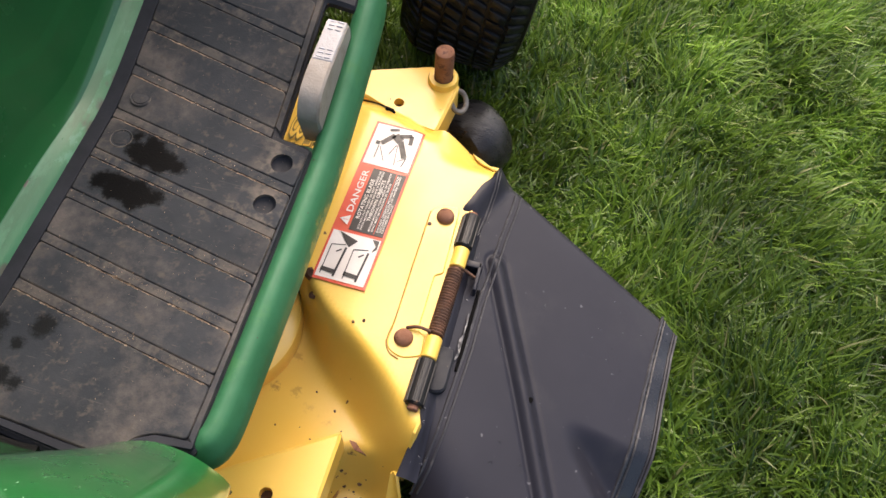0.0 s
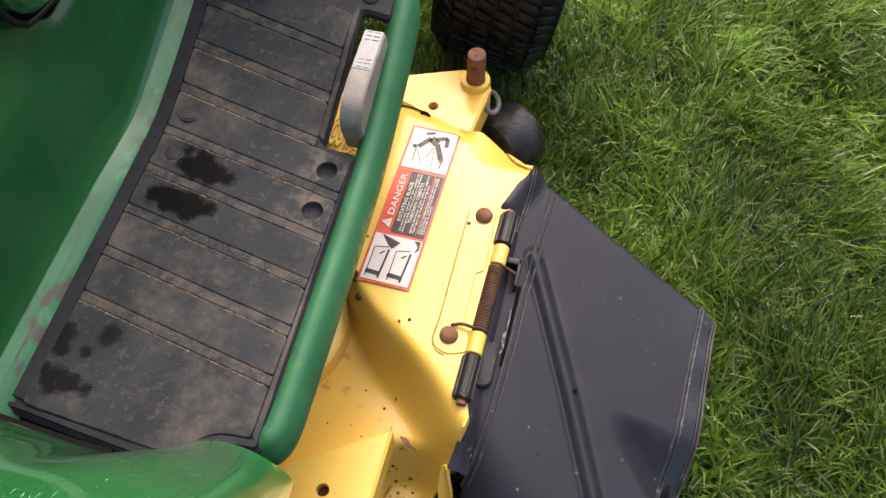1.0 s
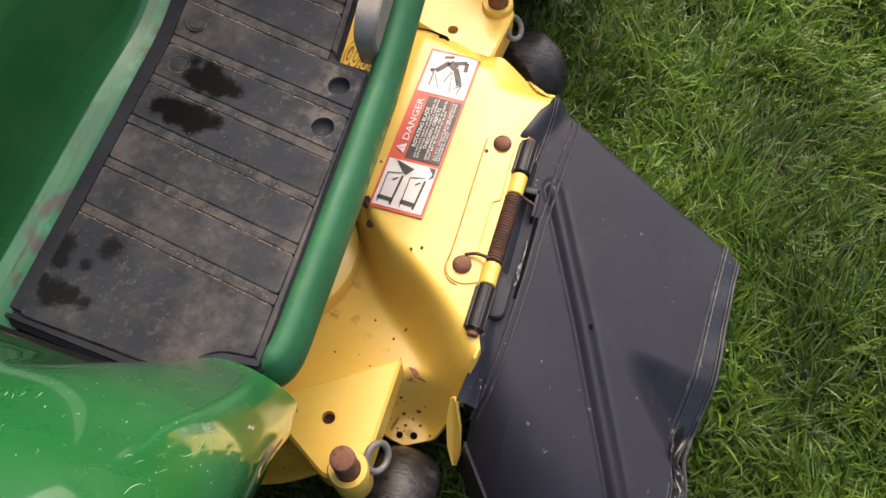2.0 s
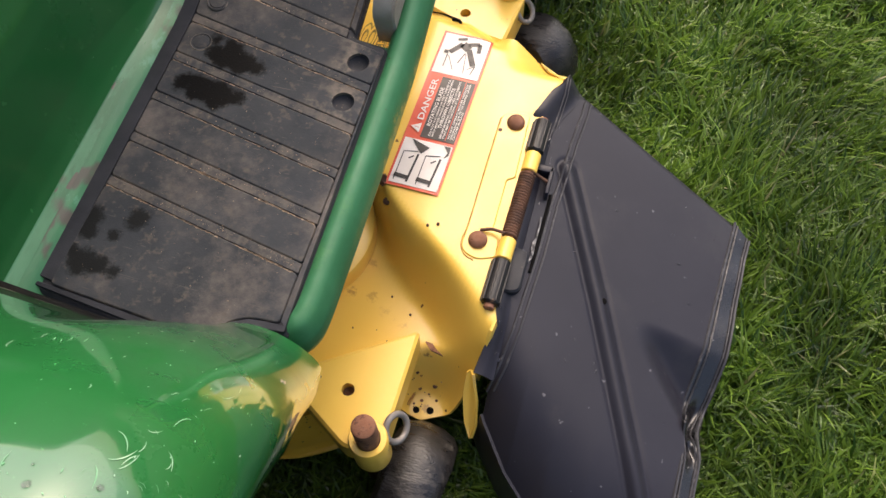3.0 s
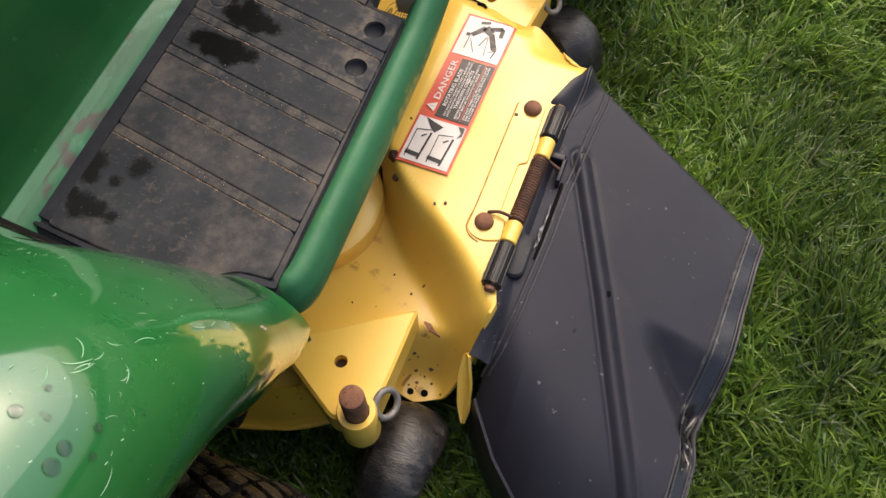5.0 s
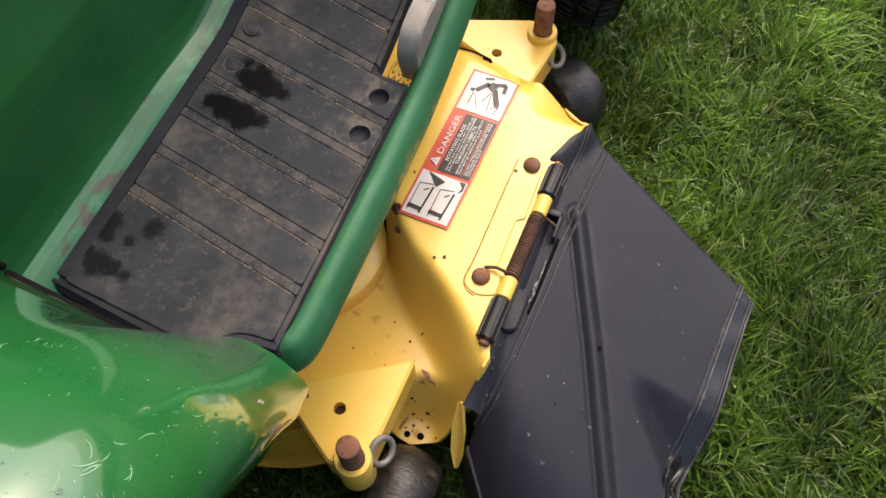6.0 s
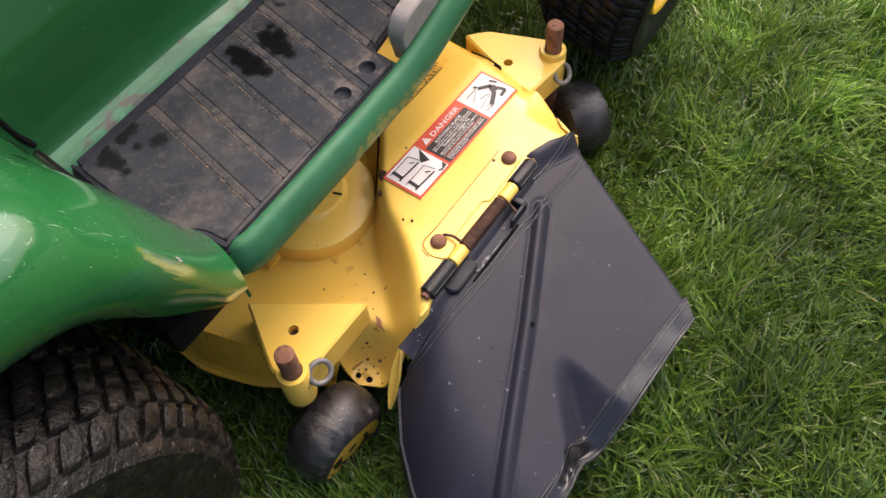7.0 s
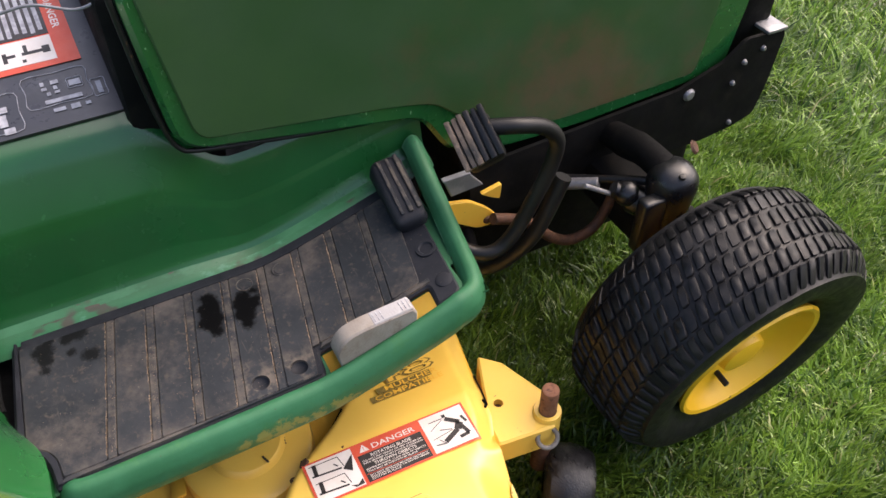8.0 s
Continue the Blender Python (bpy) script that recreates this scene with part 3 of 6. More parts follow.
def lawn(name, count, box, seed, lo, hi, width, keep=None):
    """Many bent, tapering blades that lean with the swirls of the lawn."""
    g = np.random.default_rng(seed)
    # tufts with a lie of their own, and loose blades between them
    tufts = int((box[2] - box[0]) * (box[3] - box[1]) * 1500)
    tx, ty = g.uniform(box[0], box[2], tufts), g.uniform(box[1], box[3], tufts)
    ta, tl = g.normal(0, 0.9, tufts), g.uniform(0.7, 1.3, tufts)
    own = g.integers(0, tufts, count)
    loose = g.random(count) < 0.35
    x = np.where(loose, g.uniform(box[0], box[2], count), tx[own] + g.normal(0, 0.014, count))
    y = np.where(loose, g.uniform(box[1], box[3], count), ty[own] + g.normal(0, 0.014, count))
    turn0, long0 = np.where(loose, g.normal(0, 1.6, count), ta[own]), np.where(loose, 1.0, tl[own])
    if keep is not None:
        k = keep(x, y)
        x, y, turn0, long0 = x[k], y[k], turn0[k], long0[k]
    c = len(x)
    # swirls of the lie and of the height
    sw = 0.9 * np.sin(3.1 * x + 1.7 * y + 0.6) + 0.8 * np.sin(5.3 * y - 2.2 * x + 2.0) + 0.6 * np.sin(11.0 * x + 7.0 * y)
    tall = 0.75 + 0.25 * np.sin(6.1 * x + 2.0 * np.sin(4.3 * y)) * np.cos(5.2 * y + 1.0) + 0.12 * np.sin(23 * x + 3) * np.sin(21 * y)
    ang = sw + 0.9 + turn0 + g.normal(0, 0.5, c)
    ln = g.uniform(lo, hi, c) * tall * long0
    lean = np.clip(g.normal(0.55, 0.34, c), 0.02, 1.4)
    bend = g.uniform(0.2, 1.1, c)
    w = width * g.uniform(0.6, 1.25, c)
    dx, dy = np.cos(ang), np.sin(ang)
    tw = g.normal(0, 0.5, c)
    sx, sy = -np.sin(ang + tw), np.cos(ang + tw)
    V = np.zeros((c, 7, 3), np.float32)
    px, py, pz = x.copy(), y.copy(), np.zeros(c) - 0.004
    for s, (k0, wf) in enumerate(((0, 0.8), (2, 1.0), (4, 0.75))):
        V[:, k0, 0], V[:, k0, 1], V[:, k0, 2] = px + sx * w * wf / 2, py + sy * w * wf / 2, pz
        V[:, k0 + 1, 0], V[:, k0 + 1, 1], V[:, k0 + 1, 2] = px - sx * w * wf / 2, py - sy * w * wf / 2, pz
        a = lean + bend * s / 2.0
        px, py, pz = px + dx * np.sin(a) * ln / 3, py + dy * np.sin(a) * ln / 3, np.maximum(pz + np.cos(a) * ln / 3, 0.003)
    V[:, 6, 0], V[:, 6, 1], V[:, 6, 2] = px, py, pz
    base = (np.arange(c) * 7)[:, None]
    quads = (base + np.array([[0, 1, 3, 2, 2, 3, 5, 4]])).reshape(-1)
    tris = (base + np.array([[4, 5, 6]])).reshape(-1)
    me = bpy.data.meshes.new(name)
    me.vertices.add(c * 7)
    me.vertices.foreach_set("co", V.reshape(-1))
    loops = np.concatenate([quads, tris]).astype(np.int32)
    me.loops.add(len(loops))
    me.loops.foreach_set("vertex_index", loops)
    me.polygons.add(c * 3)
    me.polygons.foreach_set("loop_start", np.concatenate([np.arange(c * 2) * 4, c * 8 + np.arange(c) * 3]).astype(np.int32))
    me.polygons.foreach_set("use_smooth", np.ones(c * 3, bool))
    me.update(calc_edges=True)
    me.materials.append(GRASS)
    return new(name, me)


def not_under(x, y):
    return ~((x < 0.06) & (x > -0.55) & (y < 0.5) & (y > 0.03))


tagged(lawn("lawn_grass", 300000, (-0.6, -0.3, 1.0, 1.5), 3, 0.03, 0.085, 0.0035, not_under), "long wet green grass lying in swirls on the lawn", "grass", kind="stuff")
def thinning(x, y):
    """Grass further off, thinning out unevenly towards its far edges."""
    edge = np.minimum(np.minimum(x + 2.3, 2.8 - x), np.minimum(y + 1.0, 4.0 - y)) + 0.25 * np.sin(5 * x + 3 * y) + 0.2 * np.sin(7 * y - 4 * x)
    chance = np.random.default_rng(9).random(len(x)) < np.clip((edge - 0.1) / 0.9, 0.0, 1.0)
    return chance & ~((x > -0.6) & (x < 1.0) & (y > -0.3) & (y < 1.5)) & not_under(x, y)


tagged(lawn("far_lawn_grass", 215000, (-2.3, -1.0, 2.8, 4.0), 5, 0.045, 0.10, 0.0048, thinning), "green lawn grass further off beyond the mower", "grass", kind="stuff")

# ---- unseen hedge ring, added all round to block the low sky, far outside the view ----
RUST_SEAM = surface("rust_line", (0.30, 0.14, 0.04), (0.42, 0.22, 0.05), rough=0.8, scale=90, bump=0.1, stain=(0.5, 0.33, 0.06), stain_scale=70, stain_at=(0.45, 0.6))
HEDGE = surface("hedge_foliage", (0.02, 0.04, 0.012), (0.04, 0.075, 0.02), rough=0.9, scale=3, fine=40, bump=0.8, depth=0.05, stain=(0.015, 0.025, 0.01), stain_scale=1.2)


def hedge(u, v):
    a = 2 * math.pi * u
    p = Vector((math.cos(a), math.sin(a), 0))
    bump = 0.25 * noise.noise(Vector((p.x * 9, p.y * 9, v * 4))) + 0.12 * noise.noise(Vector((p.x * 30, p.y * 30, v * 14)))
    h = 3.4 + 0.6 * noise.noise(Vector((p.x * 6, p.y * 6, 5)))
    r = 38.0 + 4 * bump + 2.8 * sst(0.75, 1.0, v)
    return (0.3 + p.x * r, 0.6 + p.y * r, h * v - 0.02)


tagged(part("hedge", sheet(hedge, 220, 24, 0.3), HEDGE), "unseen dark green hedge ring added to bound the low sky", "hedge", kind="structure")

# ---- lawn tractor ----
tractor = thing("lawn_tractor", (-0.5, 0.4, 0.0), "green lawn tractor with yellow wheels and scratched plastic fender", "lawn tractor")


def foot_z(y):
    """Height of the footboard: level, then rising towards the front."""
    return 0.366 + 0.34 * (max(0.0, y - 0.285) ** 2 / (max(0.0, y - 0.285) + 0.05))


MAT_R = -0.060


def footboard(u, v):
    """The floor across (u) from the tunnel to the lip, along (v) from back to front."""
    y = 0.008 + v * 0.500
    return (-0.275 + u * (MAT_R + 0.004 + 0.275), y, min(foot_z(y), foot_z(0.478)) - 0.006)


footboard_ob = part("footboard", sheet(footboard, 80, 90, 0.003, skip=lambda p: -0.0945 < p.x < -0.0605 and 0.316 < p.y < 0.456 or (p.x > -0.11 and p.y > 0.486)), GREEN_WORN, tractor, "green footboard with a worn rolled outer lip")
LIP_PATH = [(-0.066, 0.0185), (-0.054, 0.0185), (-0.044, 0.023), (-0.038, 0.032), (-0.0355, 0.05), (-0.0365, 0.20), (-0.039, 0.34), (-0.0405, 0.44), (-0.042, 0.468), (-0.0485, 0.491), (-0.061, 0.506), (-0.09, 0.514), (-0.14, 0.521), (-0.20, 0.528), (-0.285, 0.535)]
LIP_LEN = [0.0]
for a, b in zip(LIP_PATH, LIP_PATH[1:]):
    LIP_LEN.append(LIP_LEN[-1] + math.dist(a, b))


def lip_line(s):
    """Outer line of the lip at the length s, rounded at its corners."""
    k = [min(LIP_LEN[-1], max(0.0, s + 0.004 * i)) for i in range(-3, 4)]
    return Vector((sum(interp(list(zip(LIP_LEN, [p[0] for p in LIP_PATH])), q) for q in k) / 7, sum(interp(list(zip(LIP_LEN, [p[1] for p in LIP_PATH])), q) for q in k) / 7))


LIP_PROF = [(0.0, 0.014, -0.050), (0.15, 0.003, -0.034), (0.3, 0.0, -0.022), (0.42, 0.001, -0.010), (0.52, 0.0045, -0.001), (0.6, 0.008, 0.0042), (0.7, 0.0125, 0.0058), (0.8, 0.0165, 0.0042), (0.9, 0.020, -0.001), (1.0, 0.023, -0.008)]


def floor_lip(u, v):
    s = v * LIP_LEN[-1]
    p, q = lip_line(s - 0.003), lip_line(s + 0.003)
    d = (q - p).normalized()
    inward = Vector((-d.y, d.x))
    c = lip_line(s)
    x, y = c + inward * interp([(a, b) for a, b, e in LIP_PROF], u)
    k = min(1.0, max(0.0, (-0.05 - c.x) / 0.22)) if c.y > 0.3 else 0.0
    z = min(foot_z(c.y), foot_z(0.470)) + 0.048 * k * k
    z -= 0.006 * sst(0.03, 0.0, s)
    return (x, y, z + interp([(a, e) for a, b, e in LIP_PROF], u))


part("floor_lip", sheet(floor_lip, 30, 130, 0.003), GREEN_WORN, footboard_ob, "rolled green lip with worn beige patches")


def tunnel(u, v):
    """Side of the body from the mat's edge up to the dashboard."""
    y = -0.02 + v * 0.56
    zf = foot_z(y)
    prof = [(0.0, -0.254, -0.006), (0.09, -0.2645, 0.006), (0.10, -0.266, 0.0072), (0.18, -0.279, 0.0165), (0.19, -0.281, 0.0195), (0.22, -0.2845, 0.028), (0.27, -0.2875, 0.040), (0.32, -0.2895, 0.05), (0.6, -0.294, 0.11), (0.7, -0.297, 0.13), (0.9, -0.318, 0.185), (0.95, -0.326, 0.20), (1.0, -0.345, 0.212)]
    x = interp([(a, b) for a, b, c in prof], u)
    x += sst(0.19, 0.27, y) * max(0.0, -0.2965 - x) * 0.75
    h = interp([(a, c) for a, b, c in prof], u)
    top = 0.578 - 0.075 * sst(0.20, 0.30, y) + 0.02 * sst(0.3, 0.54, y)
    z = zf + (top - zf) * h / 0.212
    return (x - 0.006 * sst(0.3, 0.5, y) * u, y, z)


tunnel_ob = part("tunnel", sheet(lambda u, v: tunnel(0.185 + 0.815 * u, v), 60, 60, 0.004), TUNNEL, tractor, "dark green moulded tunnel side")
# narrow band whose pale colour paints the highlight on the crease
part("highlight_edge", sheet(lambda u, v: tunnel(0.1275 + 0.0595 * u, v), 8, 60, 0.004), SCUFFED_HIGHLIGHT, tunnel_ob, "scuffed edge along the tunnel with the sky highlight in its pale colour")
part("lower_edge", sheet(lambda u, v: tunnel(0.13 * u, v), 10, 60, 0.004), TUNNEL_FOOT, tunnel_ob, "stained green foot of the tunnel")



TOP_Z = [(-0.55, 0.690), (-0.30, 0.690), (-0.20, 0.676), (-0.14, 0.650), (-0.10, 0.616), (-0.055, 0.549), (-0.024, 0.476), (0.0, 0.408), (0.012, 0.378), (0.025, 0.366)]
EDGE_Z = [(-0.55, 0.590), (-0.25, 0.585), (-0.17, 0.560), (-0.13, 0.540), (-0.10, 0.496), (-0.075, 0.448), (-0.05, 0.407), (-0.03, 0.374), (-0.01, 0.338), (0.012, 0.326)]
WIDE_X = [(-0.55, 0.016), (-0.20, 0.016), (-0.137, 0.013), (-0.10, 0.007), (-0.07, 0.001), (-0.04, -0.011), (-0.024, -0.016), (-0.005, -0.023), (0.012, -0.032)]
FRONT = [(-0.44, 0.0), (-0.29, -0.007), (-0.24, -0.010), (-0.20, -0.013), (-0.17, -0.015), (-0.15, -0.013), (-0.13, -0.005), (-0.118, 0.002), (-0.10, 0.011), (-0.082, 0.016), (-0.06, 0.0155), (-0.045, 0.013), (-0.033, 0.010), (-0.02, 0.006)]


def soft(pts, y, r=0.04):
    return sum((7 - abs(k)) * interp(pts, y + r * k / 6) for k in range(-6, 7)) / 49


def fender(u, v):
    """Rear fender: u from under the seat deck over the shoulder and down to the outer edge, v from its front edge up and back over the wheel."""
    y = 0.012 - 0.54 * v ** 1.35
    top, low, wide = soft(TOP_Z, y, 0.018), soft(EDGE_Z, y, 0.02), soft(WIDE_X, y, 0.02)
    r = 0.055
    drop = min(0.065, 0.62 * (top - low))
    if u < 0.7:
        x, z = -0.44 + (wide - r + 0.44) * u / 0.7, top
    elif u < 0.9:
        a = (u - 0.7) / 0.2 * math.pi / 2
        x, z = wide - r + r * math.sin(a), top - drop * (1 - math.cos(a))
    else:
        k = (u - 0.9) / 0.1
        x, z = wide - 0.014 * k * k, top - drop - (top - drop - low) * k
    lift = 0.007 * sst(-0.115, -0.20, x) * (1 - v) ** 5
    return (x, y + (1 - v) ** 4 * (soft(FRONT, x, 0.012) - 0.012), z + lift)


rear_fender = part("rear_fender", sheet(fender, 120, 80, 0.004), FENDER, tractor, "glossy green rear fender with scratches and a mirror-like gloss")


def fender_flange(u, v):
    x0, y0, z0 = fender(1.0, v)
    return (x0 - 0.010 * u * u, y0 - 0.003 * u, z0 - 0.006 * u)


part("fender_flange", sheet(fender_flange, 5, 40, 0.003), FENDER, rear_fender)


def fender_front(u, v):
    """Turned-down front edge of the fender beside the mat."""
    x0, y0, z0 = fender(u * 0.88, 0.0)
    return (x0, y0 + 0.0025 * math.sin(v * 1.5), z0 - (0.035 - 0.027 * sst(-0.115, -0.20, x0)) * v)


part("front_flange", sheet(fender_front, 90, 5, 0.003), FENDER, rear_fender)


# black strip stands in for the shade in the gap at the fender front
part("gap_shade", pipe([(-0.2920, -0.0165, 0.470), (-0.2890, -0.0115, 0.440), (-0.2870, -0.0075, 0.420), (-0.2835, -0.0015, 0.404)] + [tuple(Vector(fender(u, 0.0)) + Vector((0, 0.0042, 0.0015 + 0.004 * sst(0.40, 0.28, u)))) for u in (0.28 + 0.02 * k for k in range(15))], 0.0036, 8, 2), DULL_BLACK, rear_fender, "black strip painted as the shaded gap along the front edge")


def fender_spot(u, v):
    """A place on the fender and the way it faces."""
    p = Vector(fender(u, v))
    n1 = (Vector(fender(u + 0.01, v)) - p).cross(Vector(fender(u, v + 0.01)) - p).normalized()
    n1 = n1 if n1.z > 0 else -n1
    return (p + n1 * 0.0041, n1)


# fine scratches in the paint
rs = random.Random(4)
bm = bmesh.new()


def scratch(u, v, a, ln, cv, wd):
    last = None
    for i in range(7):
        t = i / 6 - 0.5
        b2 = a + cv * t
        p, n1 = fender_spot(u + math.cos(b2) * ln * t / 0.56, v + math.sin(b2) * ln * t / 0.38)
        p = p + n1 * 0.0002
        o = n1.cross(Vector((math.cos(b2), -math.sin(b2), 0.8 * math.sin(b2))).normalized()) * wd * (1 - (2 * t) ** 2 * 0.8)
        row = (bm.verts.new(p + o), bm.verts.new(p - o))
        if last:
            bm.faces.new((last[0], row[0], row[1], last[1]))
        last = row


for k in range(60):
    u, v = rs.uniform(0.40, 0.84), min(0.62, max(0.14, rs.gauss(0.34, 0.08)))
    a, ln, cv = rs.choice((0.4, 0.6, 2.3, 1.2)) + rs.gauss(0, 0.35), rs.choice((0.0012, 0.0018, 0.0025, 0.004, 0.0065)) * rs.uniform(0.6, 1.3), rs.gauss(0.0, 0.6)
    wd = rs.uniform(0.00010, 0.00026)
    scratch(u, v, a, ln, cv, wd)
    if k % 9 == 0:
        # a comb of strokes side by side
        for i in range(4):
            scratch(u + 0.012 * i, v + rs.gauss(0, 0.006), a + rs.gauss(0, 0.25), ln * rs.uniform(0.5, 1.1) + 0.002, cv, wd)
for u, v, a, ln in ((0.752, 0.366, 2.6, 0.022), (0.760, 0.368, 2.2, 0.016), (0.745, 0.350, 0.5, 0.022), (0.762, 0.336, 2.9, 0.014), (0.743, 0.384, 0.9, 0.016), (0.789, 0.352, 0.7, 0.018), (0.835, 0.428, 1.1, 0.018)):
    scratch(u, v, a, ln * 0.5, 0.5, 0.0003)
for k in range(150):
    scratch(rs.uniform(0.3, 0.87), min(0.7, max(0.08, rs.gauss(0.33, 0.10))), rs.uniform(0, 3), rs.uniform(0.0005, 0.0014), 0.0, rs.uniform(0.0002, 0.0004))
SCRATCH = surface("bare_scratch", (0.10, 0.30, 0.14), (0.32, 0.50, 0.34), rough=0.6, scale=60, bump=0.0)
tagged(part("scratched_paint", bm, SCRATCH, rear_fender, "fine pale scratches"), "fine pale scratches", kind="stuff")


def inside(u, v, pts):
    c = False
    for (a, b), (d, e) in zip(pts, pts[1:] + pts[:1]):
        if (b > v) != (e > v) and u < a + (d - a) * (v - b) / (e - b):
            c = not c
    return c


def worn_patch(pts, mt, label, ragged=0.004):
    """Chipped paint in a ragged outline on the fender."""
    us, vs = [p[0] for p in pts], [p[1] for p in pts]
    u0, u1, v0, v1 = min(us) - ragged, max(us) + ragged, min(vs) - ragged, max(vs) + ragged
    nu, nv = int((u1 - u0) / 0.0012), int((v1 - v0) / 0.0022)
    g, grid = bmesh.new(), {}

    def vert(i, j):
        if (i, j) not in grid:
            p, n1 = fender_spot(u0 + (u1 - u0) * i / nu, max(0.0, v0 + (v1 - v0) * j / nv))
            grid[i, j] = g.verts.new(p + n1 * 0.00015)
        return grid[i, j]

    for i in range(nu):
        for j in range(nv):
            u, v = u0 + (u1 - u0) * (i + 0.5) / nu, v0 + (v1 - v0) * (j + 0.5) / nv
            w = noise.noise(Vector((u * 160, v * 110, 1.0))) + 0.6 * noise.noise(Vector((u * 420, v * 300, 4.0)))
            if v > 0 and inside(u + ragged * w, v + ragged * 1.4 * w, pts):
                g.faces.new((vert(i, j), vert(i + 1, j), vert(i + 1, j + 1), vert(i, j + 1)))
    return part("worn_patch", g, mt, rear_fender, label)


CHIP = surface("grey_chip", (0.30, 0.28, 0.25), (0.42, 0.40, 0.37), rough=0.6, scale=90, bump=0.1, stain=(0.12, 0.07, 0.04), stain_scale=200, stain_at=(0.5, 0.6))
worn_patch([(0.835, 0.178), (0.842, 0.172), (0.846, 0.178), (0.840, 0.186)], CHIP, "grey chip", 0.003)
# dirt along the front edge
EDGE_DIRT = surface("dirty_edge", (0.07, 0.085, 0.06), (0.13, 0.125, 0.10), rough=0.8, scale=50, bump=0.2, stain=(0.012, 0.09, 0.025), stain_scale=60, stain_at=(0.55, 0.65))
tagged(part("edge_dirt", sheet(lambda u, v: fender_spot(0.20 + 0.36 * u, 0.002 + (0.030 + 0.02 * noise.noise(Vector((u * 9, 0, 0)))) * v * (1 - u) ** 0.5)[0] + Vector((0, 0, 0.0003)), 60, 4), EDGE_DIRT, rear_fender, "grey dirt along the front edge"), "grey dirt along the front edge", kind="stuff")


# hood with its inset side panel
def hood_point(y, z, dx=0.0):
    return (-0.278 + dx - 0.06 * max(0.0, z - 0.62), y, z)


def hood_side():
    out = rounded([(0.222, 0.74), (0.243, 0.547), (0.535, 0.494), (0.575, 0.428), (0.66, 0.402), (0.80, 0.398), (1.0, 0.409), (1.048, 0.416), (1.066, 0.525), (1.09, 0.74)], [0.02, 0.035, 0.02, 0.02, 0.03, 0.03, 0.02, 0.015, 0.03, 0.02])
    bm = plate(out, 0.0, -0.02, edge=0.006)
    for v in bm.verts:
        y, z, h = v.co
        v.co = Vector(hood_point(y, z, h))
    return bm


hood = part("hood", hood_side(), GREEN, tractor, "green engine hood with a dull textured side panel")
pan = rounded([(0.238, 0.735), (0.264, 0.560), (0.5, 0.526), (0.553, 0.514), (0.585, 0.485), (0.66, 0.442), (0.738, 0.424), (0.985, 0.428), (1.002, 0.542), (1.025, 0.735)], [0.01, 0.02, 0.03, 0.02, 0.02, 0.03, 0.03, 0.015, 0.03, 0.01])
bm = plate(pan, 0.003, -0.004, edge=0.002)
for v in bm.verts:
    v.co = Vector(hood_point(v.co.x, v.co.y, v.co.z + 0.0005))
part("side_panel", bm, HOOD, hood, "dull olive-green textured side panel with brown dirt")
part("hood_top", block(-0.76, 0.226, 0.67, -0.284, 1.09, 0.785, 0.05, seg=4), GREEN, hood)


